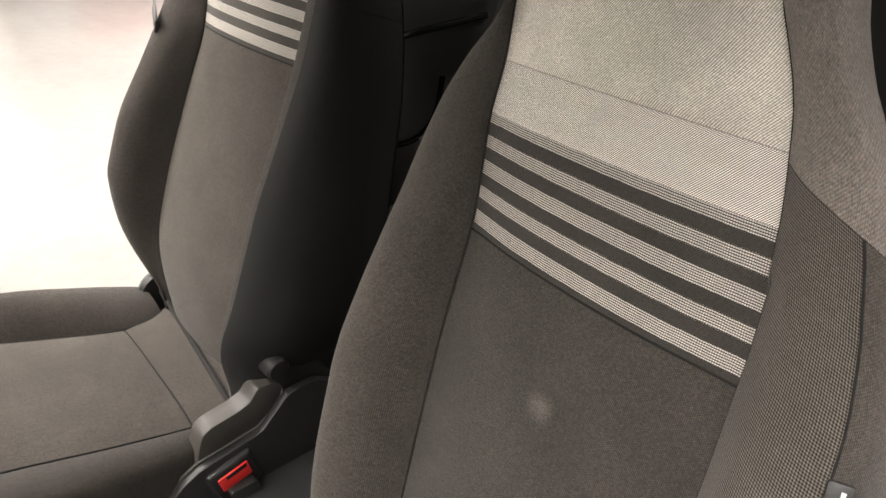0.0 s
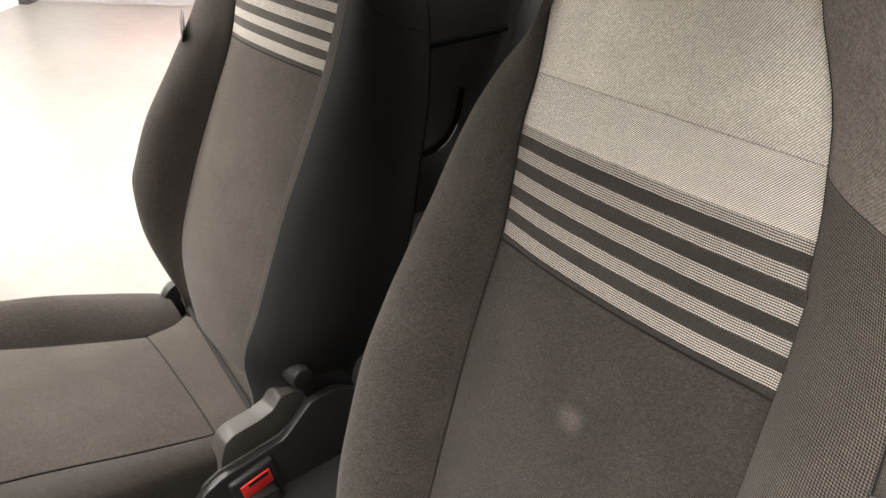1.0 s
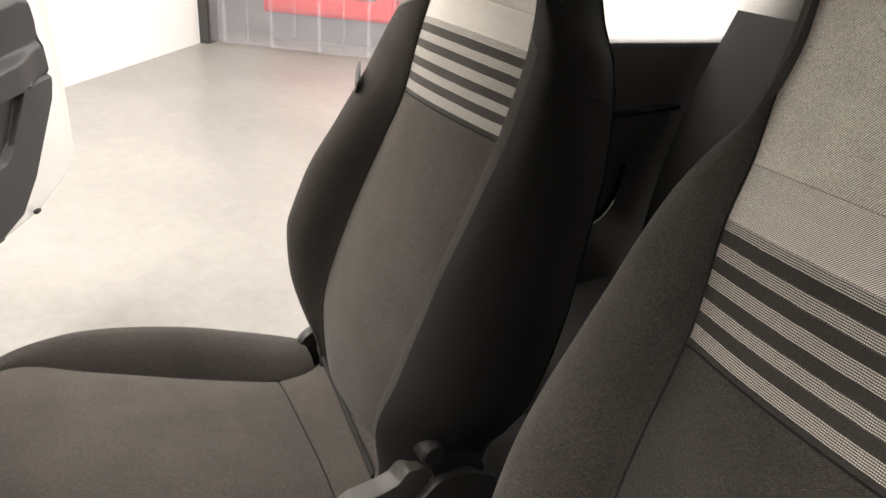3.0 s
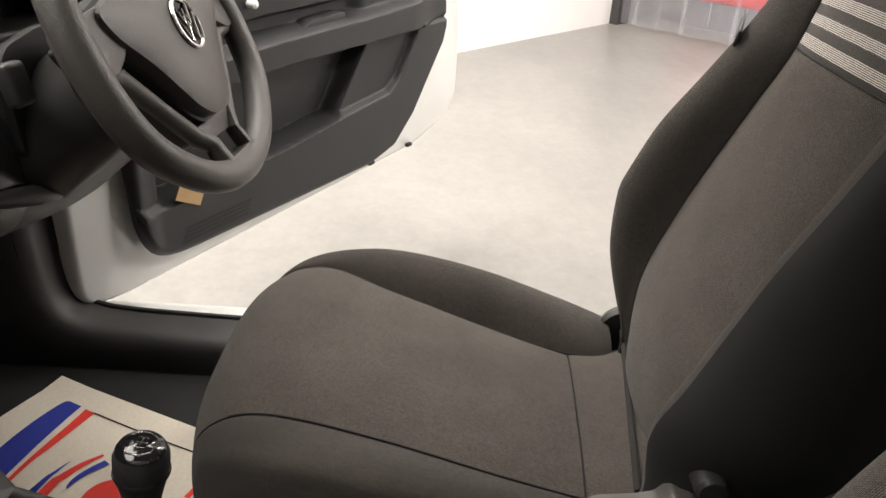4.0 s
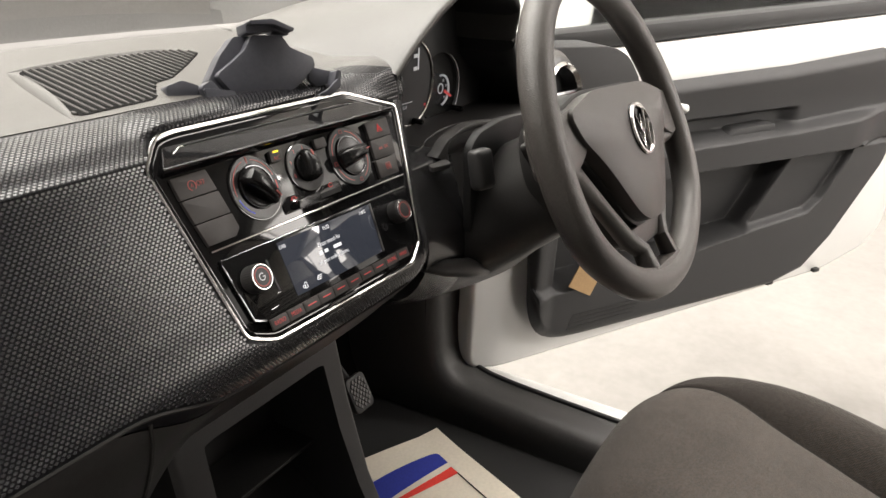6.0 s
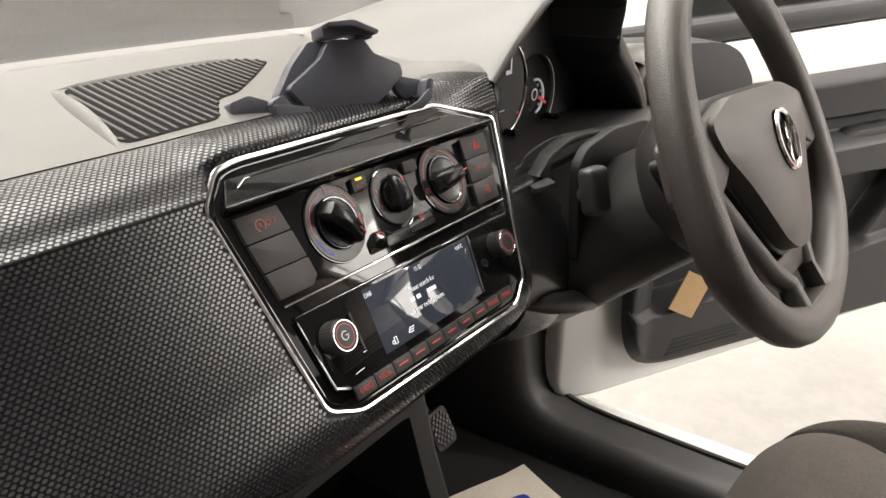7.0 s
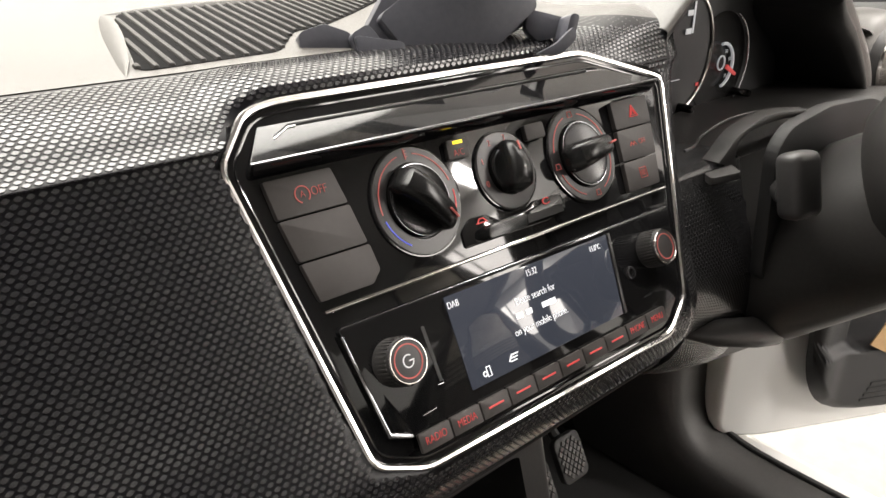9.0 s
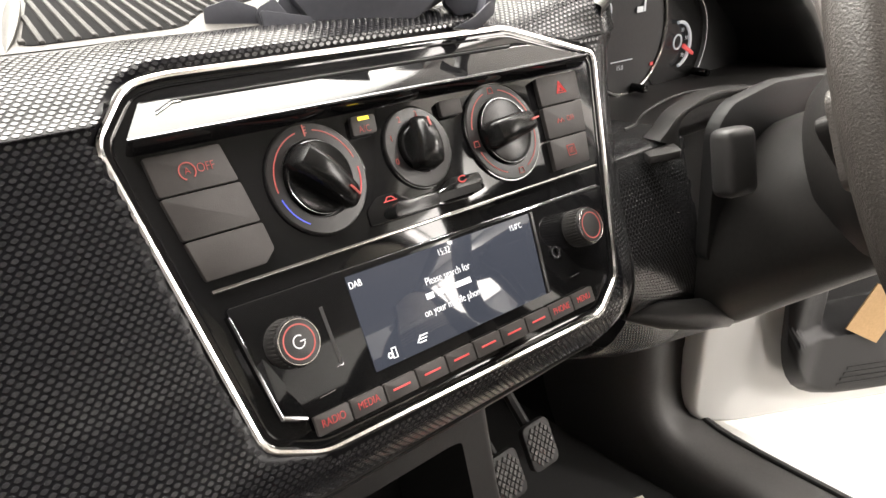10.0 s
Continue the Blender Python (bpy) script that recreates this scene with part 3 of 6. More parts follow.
    half_in = {-1: [(-0.7, 0.182), (-0.60, 0.177), (-0.45, 0.166), (-0.31, 0.157), (-0.2, 0.148), (-0.14, 0.152)], 1: [(-0.70, 0.135), (-0.66, 0.112), (-0.617, 0.106), (-0.49, 0.126), (-0.36, 0.151), (-0.23, 0.190), (-0.14, 0.186)]}
    half_out = [(-0.72, 0.20), (-0.62, 0.236), (-0.4, 0.250), (-0.24, 0.238), (-0.18, 0.218), (-0.14, 0.196)]
    swell = [(-0.71, 0.0), (-0.66, 0.022), (-0.60, 0.037), (-0.50, 0.046), (-0.37, 0.034), (-0.28, 0.013), (-0.22, 0.003), (-0.14, 0.0)]
    out = 1 if cx > 0 else -1

    def top(v):
        p = along([(0, a, b) for a, b in PROFILE], v)
        return p.y + dy, p.z + dz

    def bent(x, y, z):
        """The front edge curves back towards both corners."""
        front = min(1, max(0, (y - dy + 0.33) / 0.19))
        return Vector((cx + x, y - 0.050 * front * (abs(x) / 0.24) ** 3, z - 0.010 * front * (abs(x) / 0.24) ** 3))

    def pad(v0, v1):
        def f(u, v):
            a, b = (q + (0.013 * (0.5 - (u if out > 0 else 1 - u)) if 0.05 < q < 0.5 else 0) for q in (v0, v1))
            y, z = top(a + (b - a) * v)
            w0, w1 = lerp(half_in[-1 if out > 0 else 1], y - dy), lerp(half_in[1 if out > 0 else -1], y - dy)
            x, w = -w0 + (w0 + w1) * u - (w1 - w0) / 2, (w0 + w1) / 2
            roll = min(1, v / 0.05, (1 - v) / 0.03) if v1 < 0.5 or v < 0.5 else 1
            return bent(x + (w1 - w0) / 2, y, z + 0.010 * (1 - (x / w) ** 4) + 0.003 * math.sqrt(max(roll, 0)) - 0.004)
        return f
    part("cushion_rear", surf(pad(0.0, 0.120), 20, 10, uv=lambda u, v: (u * 0.3, v * 0.1)), CLOTH, ob)
    part("cushion", surf(pad(0.123, 1.0), 20, 50, uv=lambda u, v: (u * 0.33, v * 0.62)), CLOTH, ob, "dark grey cloth seat cushion")
    part("seam", tube([pad(0.1215, 0.123)(u / 20, 0) + Vector((0, 0, -0.001)) for u in range(21)], 0.0012, 6), THREAD, ob)
    for s in (-1, 1):
        def cushion_side(u, v, s=s):
            y, z = top(0.03 + 0.97 * v)
            wi, wo = lerp(half_in[s * out], y - dy), lerp(half_out, y - dy)
            rise = (1.0 if s == out else 0.30) * lerp(swell, y - dy) + 0.003
            span = max(wo - wi, 0.004)
            ring = [(wi - 0.001, -0.012), (wi + 0.004, 0.0), (wi + 0.3 * span, rise * 0.75), (wi + 0.62 * span, rise), (wi + 0.92 * span, rise * 0.4), (wo, -0.025), (wo + 0.004, -0.08), (wo - 0.01, -0.15)]
            p = along([(a, b, 0) for a, b in ring], u)
            zz = z + p.y
            return bent(s * p.x, y, max(zz, 0.30 + dz))
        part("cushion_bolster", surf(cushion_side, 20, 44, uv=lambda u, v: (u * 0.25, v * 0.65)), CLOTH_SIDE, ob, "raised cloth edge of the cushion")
        part("seam", tube([bent(s * lerp(half_in[s * out], top(v / 60)[0] - dy), top(v / 60)[0], top(v / 60)[1] - 0.001) for v in range(1, 40 if s == out else 36)], 0.0011, 6), THREAD, ob)
    part("crease_seam", tube([Vector((cx + (2 * i / 20 - 1) * 0.165, -0.6845 - 0.021 * (2 * i / 20 - 1) * out + dy, 0.4735 + dz)) for i in range(21)], 0.0045, 8), THREAD, ob, "dark crease between back and cushion")
    part("hinge_cover", lathe([(0, 0), (0.040, 0), (0.044, 0.008), (0.040, 0.020), (0, 0.024)], 24, pose(cx + out * 0.172, -0.712 + dy, 0.463 + dz, 0, out * 90, 0)), BLACK, ob, "black plastic hinge cover")
    part("seat_base", box(cx, -0.44 + dy, 0.36 + dz / 2, 0.40, 0.46, 0.12, bevel=0.02), BLACK, ob)
    for s in (-1, 1):
        part("runner", box(cx + s * 0.17, -0.44, 0.30, 0.05, 0.52, 0.05, bevel=0.006), BLACK, ob)
    return ob


CLOTH_HEAD = weave("pale_cloth", (0.73, 0.675, 0.612), twill=True, thread=0.0015, contrast=0.60)
CLOTH_SEAM = weave("pale_seam_cloth", (0.40, 0.37, 0.34), twill=True, thread=0.0012, contrast=0.3)
CLOTH_HEADSIDE = weave("mid_grey_cloth", (0.185, 0.168, 0.153), thread=0.0015, contrast=0.55, knit=True)
driver_seat = seat(0.328, 0.0, 0.0, "dark grey cloth driver's seat with pale woven stripes across the back")
passenger_seat = seat(-0.347, 0.039, -0.046, "dark grey cloth passenger seat with pale striped head rest")

LABEL = Matrix.Translation((-0.569, -0.756, 0.838)) @ Vector((-0.3, 0.8, 0.5)).to_track_quat("Z", "Y").to_matrix().to_4x4()
side_tag = part("side_tag", box(0, 0, 0, 0.017, 0.026, 0.006, LABEL, 0.002), BLACK, passenger_seat, "small dark cloth tab in the seam")
part("printed_bar", box(0.002, 0.002, 0.0032, 0.003, 0.012, 0.0004, LABEL), ICON_WHITE, side_tag)

# recline lever, side cover and buckle between the seats
YZ = Matrix(((0, 0, 1, 0), (1, 0, 0, 0), (0, 1, 0, 0), (0, 0, 0, 1)))
lever = part("recline_lever", prism(rounded([(-0.699, 0.560), (-0.712, 0.578), (-0.745, 0.565), (-0.785, 0.520), (-0.795, 0.470), (-0.765, 0.425), (-0.742, 0.428), (-0.722, 0.470), (-0.712, 0.520)], 0.010), 0.084, 0.112, YZ, 0.008, 3), BLACK, driver_seat, "black plastic recline lever")
part("lever_cap", join(tube([(0.071, -0.700, 0.570), (0.110, -0.700, 0.570)], 0.0165, 18), lathe([(0.0165, 0.0), (0.0135, 0.004), (0, 0.006)], 18, pose(0.071, -0.700, 0.570, 0, -90, 0))), BLACK, lever)
part("pivot_cap", lathe([(0, 0), (0.022, 0), (0.024, 0.006), (0.019, 0.010), (0, 0.012)], 24, pose(0.083, -0.763, 0.462, 0, -90, 0)), BLACK, lever)
cover_outline = rounded([(-0.576, 0.466), (-0.584, 0.498), (-0.590, 0.512), (-0.602, 0.519), (-0.640, 0.524), (-0.659, 0.530), (-0.672, 0.546), (-0.692, 0.545), (-0.7085, 0.532), (-0.697, 0.505), (-0.664, 0.484), (-0.617, 0.477)], 0.004)
part("side_cover", prism(cover_outline, 0.080, 0.110, YZ, 0.003), GREY_PLASTIC, driver_seat, "grey plastic cover on the seat's side")
skirt_outline = rounded([(-0.548, 0.460), (-0.577, 0.473), (-0.617, 0.478), (-0.664, 0.485), (-0.707, 0.526), (-0.75, 0.53), (-0.80, 0.50), (-0.80, 0.34), (-0.52, 0.34), (-0.52, 0.43)], 0.010)
part("side_skirt", prism(skirt_outline, 0.066, 0.0795, YZ, 0.003), BLACK, driver_seat, "black plastic side plate")
part("skirt_edge", tube([(0.0795, -0.542, 0.438), (0.0795, -0.554, 0.464), (0.0795, -0.577, 0.4745), (0.0795, -0.6175, 0.479), (0.0795, -0.664, 0.4855), (0.0795, -0.697, 0.506), (0.0795, -0.708, 0.527)], 0.0022, 6), GREY_PLASTIC, driver_seat)
buckle = thing("seat_belt_buckle", "black seat belt buckle with a red release button", "buckle")
BM = Matrix(((0, 0, -1, 0.0655), (-0.974, -0.233, 0, -0.615), (0.226, -0.972, 0, 0.443), (0, 0, 0, 1)))  # own x along the button, z out to the other seat
part("housing", box(0, 0.006, -0.002, 0.066, 0.060, 0.018, BM, 0.006, 3), BLACK, buckle)
button = part("release_button", box(0, 0, 0.0075, 0.044, 0.025, 0.004, BM, 0.0018), RED, buckle, "red release button")
part("tongue_slot", box(0.004, -0.008, 0.0094, 0.030, 0.006, 0.0008, BM), RUBBER, button, "dark slot for the belt tongue")
part("stem", prism(rounded([(-0.60, 0.43), (-0.64, 0.43), (-0.66, 0.30), (-0.63, 0.30)], 0.006), 0.045, 0.064, YZ, 0.003), BLACK, buckle)
tray = thing("cup_tray", "dark plastic tray with a cup ring between the seats", "tray")
part("base", prism(rounded([(-0.085, -0.86), (0.055, -0.86), (0.06, -0.62), (-0.085, -0.62)], 0.02), 0.34, 0.392, Matrix(), 0.006, 3), DASH_LOW, tray)
part("cup_ring", lathe([(0.040, 0.388), (0.042, 0.404), (0.046, 0.404), (0.048, 0.390)], 36, pose(-0.022, -0.765, 0)), DASH_LOW, tray)
part("cup_well", lathe([(0.0405, 0.3935), (0, 0.3932)], 36, pose(-0.022, -0.765, 0)), RUBBER, tray)
tag = thing("seat_tag", "small dark cloth tag sewn to the seat edge", "tag")
TAGM = Matrix.Translation((0.556, -0.799, 0.918))
part("cloth_loop", box(0, 0, 0, 0.026, 0.004, 0.046, TAGM @ pose(0, 0, 0, 20, 58, 0), 0.001), BLACK, tag)
part("lettering", box(0, -0.0025, 0, 0.006, 0.0006, 0.034, TAGM @ pose(0, 0, 0, 20, 58, 0)), GREY_PLASTIC, tag)
part("lettering", box(0, 0.0025, 0, 0.006, 0.0006, 0.034, TAGM @ pose(0, 0, 0, 20, 58, 0)), GREY_PLASTIC, tag)

# ---- dashboard ----
PA = radians(28.2)
PM = pose(0, 0, 0, 0, 0, -1.2) @ Matrix(((1, 0, 0, 0.004), (0, math.sin(PA), -math.cos(PA), 0.010), (0, math.cos(PA), math.sin(PA), 0.8638), (0, 0, 0, 1))) @ Matrix.Diagonal((0.995, 1.025, 1, 1))
DIMPLE_BED = mat("matt_black_dash_plastic", (0.004, 0.004, 0.005), 0.30, stain=0.08, stain_scale=10, specular=0.18)
dash = thing("dashboard", "dark dimpled plastic dashboard with a gloss black centre panel", "dashboard")
def pn(v, n):
    p = PM @ Vector((0, v, n))
    return (p.y, p.z)


CREASE = 7  # the profiles' sharp edge


def creased(points, t):
    """Like along(), with the run broken at the crease."""
    k = len(points) - 1
    f = min(max(t, 0), 1) * k
    i = min(int(f), k - 1)
    u = f - i
    p = [Vector((0, *points[min(max(j, 0), k)])) for j in (i - 1, i, i + 1, i + 2)]
    if i == CREASE:
        p[0] = 2 * p[1] - p[2]
    elif i == CREASE - 1:
        p[3] = 2 * p[2] - p[1]
    return 0.5 * ((2 * p[1]) + (p[2] - p[0]) * u + (2 * p[0] - 5 * p[1] + 4 * p[2] - p[3]) * u * u + (3 * p[1] - p[0] - 3 * p[2] + p[3]) * u ** 3)


BASE = [(0.10, 0.60), (0.030, 0.68), (0.002, 0.745), pn(-0.052, -0.0042), pn(0.002, -0.0026), pn(0.055, -0.0004), pn(0.0925, 0.0016), (0.0567, 0.9566), (0.0612, 0.9597), (0.104, 0.9770), (0.22, 0.9853), (0.325, 0.992)]
MID = [(0.13, 0.66), (0.086, 0.702), (0.030, 0.758), pn(-0.054, -0.006)] + BASE[4:]
CHROME_LINE = [(-0.142, 0.0950), (-0.125, 0.1150), (-0.110, 0.1172), (0.086, 0.1172), (0.153, 0.0955), (0.1105, -0.031), (0.088, -0.0460), (-0.0945, -0.0445), (-0.1185, -0.034)]


def smooth(a, b, x):
    t = min(max((x - a) / (b - a), 0), 1)
    return t * t * (3 - 2 * t)


def blend(x):
    """0 under the centre panel, 1 out on the plain dash."""
    return smooth(0.125, 0.24, abs(x))


def chrome_gap(pu, pv):
    """Distance from the centre panel's outline, in its own plane; below 0 inside."""
    k, inside, best = len(CHROME_LINE), -1.0, 1.0
    for i in range(k):
        ax, ay = CHROME_LINE[i]
        bx, by = CHROME_LINE[(i + 1) % k]
        ex, ey = bx - ax, by - ay
        size = math.hypot(ex, ey)
        inside = max(inside, (ex * (ay - pv) - ey * (ax - pu)) / size * -1)
        t = min(max(((pu - ax) * ex + (pv - ay) * ey) / size ** 2, 0), 1)
        best = min(best, math.hypot(pu - ax - t * ex, pv - ay - t * ey))
    return best if inside > 0 else -best


PM_BACK = PM.inverted()


def dash_at(x, s, tucked=True):
    """The dash skin: a creased front that rises to a rolled rim round the centre panel."""
    w = blend(x)
    a, b = creased(MID, s), creased(BASE, s)
    p = a * (1 - w) + b * w
    p = Vector((x, p.y, p.z))
    if s > 0.6:  # the skin climbs to the instrument hood
        p.z += 0.0125 * (smooth(0.09, 0.185, x) - smooth(0.19, 0.21, x)) * smooth(0.050, 0.075, p.y) * (1 - smooth(0.085, 0.16, p.y))
    if x < -0.30 or s < 0.2 or s > 0.9:
        return p
    q = PM_BACK @ p
    d = chrome_gap(q.x, q.y)
    k = smooth(0.092, 0.106, q.y) * (1 - smooth(0.004, 0.030, d)) * smooth(-0.138, -0.108, q.x) * (1 - smooth(0.07, 0.10, q.x))
    tuck = 1 - smooth(0.0, 0.0020 + 0.001 * smooth(0.088, 0.102, q.y), d)
    if k <= 0 and tuck <= 0:
        return p
    rim = -0.0040 + 0.0030 * math.exp(-((max(d, 0) - 0.0062) / 0.0046) ** 2)
    q.z += max(0.0, rim - q.z) * k
    if not tucked:
        return PM @ q
    q.z += (min(q.z, -0.0012 - 0.0026 * smooth(0.088, 0.102, q.y)) - q.z) * tuck
    return PM @ q


def low_edge(x):
    """Share of the profile at which the dimpled film ends: lower under the centre panel."""
    return 0.246 + 0.042 * smooth(0.11, 0.22, abs(x) if x < 0 else 0)


def top_pad(u, v):
    x = -0.66 + 0.860 * u
    s = film_top(x) + 0.001
    return dash_at(x, s + (1 - s) * v)


EDGE = [(0.70, 0.090), (0.766, 0.102), (0.80, 0.112), (0.825, 0.1195), (0.845, 0.1265), (0.948, 0.1625), (0.957, 0.172), (0.9655, 0.1835), (0.978, 0.188)]


def edge_x(s):
    """Where the film turns away beside the instruments, running along the centre panel's slanted side."""
    return lerp(EDGE, creased(MID, s).z)


TOP_S = next(i / 2000 for i in range(1400, 2000) if creased(BASE, i / 2000).y > 0.1095)  # where the film meets the top pad


def film_top(x):
    """Share of the profile at which the film ends: earlier where the instrument hood begins."""
    return TOP_S - 0.052 * (smooth(0.10, 0.17, x) - smooth(0.19, 0.20, x))


def film(u, v):
    x = -0.66 + 0.822 * u
    s = low_edge(x) + (film_top(x) - 0.001 - low_edge(x)) * v
    return dash_at(-0.66 + (0.66 + edge_x(s)) * u, s)


def below(u, v):
    x = -0.66 + 0.822 * u
    s = (low_edge(x) - 0.002) * v
    return dash_at(-0.66 + (0.66 + edge_x(s)) * u, s)


def turned_side(u, v):
    s = 0.05 + (film_top(0.18) - 0.051) * v
    return dash_at(edge_x(s), s) + Vector((0.056 * u, 0.042 * u ** 1.7, 0))


part("decor_panel", surf(film, 230, 200, uv=lambda u, v: (u * 0.822, v * 0.36)), DIMPLE_BED, dash, "black plastic panel with rows of raised dimples")
part("lower_panel", surf(below, 90, 30), COLUMN, dash, "dark plain lower dashboard")
part("top_pad", surf(top_pad, 150, 40), DASH_TOP, dash, "pale-lit grained dashboard top")
part("closing_strip", tube([dash_at(-0.66 + 0.760 * i / 90, low_edge(-0.66 + 0.760 * i / 90) - 0.001) for i in range(91)], 0.0015, 6), THREAD, dash)


def dimples():
    """Rows of raised lozenges over the decor panel, every other row half a step on."""
    step, row, w, h, rise = 0.0038, 0.00224, 0.00180, 0.00112, 0.00028
    sample = [0.236 + (TOP_S - 0.238) * i / 2000 for i in range(2001)]
    prof = [creased(BASE, s) for s in sample]
    run, rows = 0.0, [0]
    for i in range(1, 2001):
        run += (prof[i] - prof[i - 1]).length
        if run >= row:
            rows.append(i)
            run -= row
    verts, faces = [], []
    shape = ((1, 0.12), (0.36, 1), (-0.36, 0.88), (-1, -0.12), (-0.36, -1), (0.36, -0.88))
    for k, i in enumerate(rows[1:-1]):
        x = -0.46 + (k % 2) * step / 2
        limit = edge_x(sample[i]) - 0.0016
        while x < limit:
            c0 = dash_at(x, sample[i], False)
            q = PM_BACK @ c0
            if low_edge(x) + 0.004 < sample[i] < film_top(x) - 0.003 and chrome_gap(q.x, q.y) > 0.0034:
                tx = (dash_at(x + 0.0015, sample[i], False) - c0).normalized()
                tz = (dash_at(x, sample[i] + 0.002, False) - c0).normalized()
                n = tx.cross(tz).normalized()
                base = len(verts)
                for f, lift in ((1.0, -0.0001), (0.84, rise)):
                    verts += [c0 + (tx * (w * a) + tz * (h * e)) * f + n * lift for a, e in shape]
                faces += [(base + j, base + (j + 1) % 6, base + 6 + (j + 1) % 6, base + 6 + j) for j in range(6)] + [tuple(range(base + 6, base + 12))]
            x += step
    me = bpy.data.meshes.new("dimple_relief")
    me.from_pydata(verts, [], faces)
    me.materials.append(DIMPLE)
    ob = new("dimple_relief", me)
    ob.parent = dash
    return tagged(ob, kind="stuff")


DIMPLE = mat("gloss_black_dash_plastic", (0.014, 0.014, 0.016), 0.25, stain=0.08, stain_scale=10, specular=0.80)
dimples()
# glove box joint
part("joint", tube([dash_at(-0.208, 0.02 + 0.26 * i / 12) + Vector((0, -0.0005, 0)) for i in range(13)], 0.0015, 6), THREAD, dash)

SLOT = mat("grille_shadow_plastic", (0.016, 0.016, 0.016), 0.95, grain=0.1, specular=0.05)
# loudspeaker grille in the top pad
SLOPE = math.degrees(math.atan(0.068))
GM = pose(0, 0.19, 0.9836, SLOPE, 0, 0)
GRILLE = rounded([(-0.139, -0.072), (-0.0665, -0.067), (-0.034, -0.028), (-0.012, -0.023), (0.030, 0.006), (0.084, 0.046), (0.068, 0.066), (0.020, 0.067), (-0.040, 0.063), (-0.097, 0.058)], 0.008)
grille = part("speaker_grille", prism(GRILLE, -0.004, 0.0006, GM, 0.0002), SLOT, dash, "loudspeaker grille with slanting slots")


def within(outline, x, y):
    """Whether a point lies in an outline."""
    hit = False
    for (ax, ay), (bx, by) in zip(outline, outline[1:] + outline[:1]):
        if (ay > y) != (by > y) and x < ax + (bx - ax) * (y - ay) / (by - ay):
            hit = not hit
    return hit


GRILLE = [tuple(p)[:2] for p in GRILLE]
for i in range(32):
    x = -0.132 + i * 0.0074
    run = [y / 1000 for y in range(-80, 80) if within(GRILLE, x + 0.18 * y / 1000, y / 1000)]
    if len(run) > 6:
        lo, hi = run[0], run[-1]
        part("grille_rib", box(0, 0, 0.0004, 0.0029, (hi - lo) * 1.016, 0.0034, GM @ pose(x + 0.09 * (lo + hi), (lo + hi) / 2, 0, 0, 0, -10.2), 0.0012, 2), RIB, grille)
for p, q, wide in (((-0.1465, -0.078), (-0.1035, 0.062), 0.0075), ((-0.1035, 0.062), (0.066, 0.072), 0.0045)):
    part("grille_margin", tube([(p[0] + (q[0] - p[0]) * i / 8, p[1] + (q[1] - p[1]) * i / 8, -0.0005) for i in range(9)], [wide * (0.05 + 0.95 * math.sin(math.pi * i / 8) ** 0.5) for i in range(9)], 12, flat=0.35, m=GM), DASH_TOP, grille)

# centre panel


def inset(outline, d):
    k = len(outline)
    out = []
    for i in range(k):
        p, a, b = (Vector(outline[j % k]) for j in (i, i - 1, i + 1))
        e1, e2 = (p - a).normalized(), (b - p).normalized()
        n1, n2 = Vector((e1.y, -e1.x)), Vector((e2.y, -e2.x))
        m = (n1 + n2).normalized()
        out.append(tuple(p + m * d / max(m.dot(n1), 0.3)))
    return out


centre = thing("heater_controls", "gloss black centre panel with chrome frame and heater dials", "heater controls")
part("face", prism(inset(CHROME_LINE, 0.001), -0.012, 0.0, PM, 0.001), PIANO, centre)
part("chrome_surround", tube([Vector((*p, 0.0000)) for p in rounded(CHROME_LINE, 0.006, 4)], 0.0017, 8, True, m=PM), CHROME, centre, "satin chrome frame")
part("inner_edge", tube([Vector((*p, -0.0002)) for p in rounded(inset(CHROME_LINE, 0.0042), 0.006, 4)], 0.0007, 6, True, m=PM), PIANO, centre, "gloss black inner edge of the frame")
LEAN = 27
LM = PM @ Matrix.Translation((0, 0.0925, 0.0080)) @ pose(0, 0, 0, -LEAN, 0, 0)
lid = part("lid", prism(rounded([(-0.1335, 0.0), (0.140, 0.0), (0.084, 0.0212), (-0.1085, 0.0222), (-0.120, 0.0196)], 0.003), -0.011, 0.0, LM, 0.0016, 3), PIANO, centre, "gloss black tray lid leaning back")
part("lid_groove", tube([(-0.1165, 0.0115, 0.0), (-0.108, 0.0160, 0.0), (-0.02, 0.0160, 0.0), (0.085, 0.0160, 0.0)], 0.0007, 5, m=LM), RUBBER, lid)
part("groove_edge", tube([(-0.1172, 0.0105, 0.0002), (-0.1088, 0.0150, 0.0002), (-0.105, 0.0150, 0.0002)], 0.00035, 5, m=LM), CHROME, lid)
# metal line that paints the highlight along the lid's lower step
part("lid_glint", tube([(-0.1325, 0.0008, -0.0002), (0.139, 0.0008, -0.0002)], 0.0006, 5, m=LM), CHROME_DARK, lid, "thin metal line painting the highlight on the lid's lower step")
part("chrome_strip", prism([(-0.1185, 0.0300), (0.1225, 0.0306), (0.1230, 0.0324), (-0.1190, 0.0318)], 0.0, 0.0020, PM, 0.0006), CHROME, centre)
part("upper_ledge", prism([(-0.1305, 0.0895), (0.136, 0.0890), (0.137, 0.0915), (-0.132, 0.0920)], 0.0, 0.0018, PM, 0.0007), PIANO, centre)
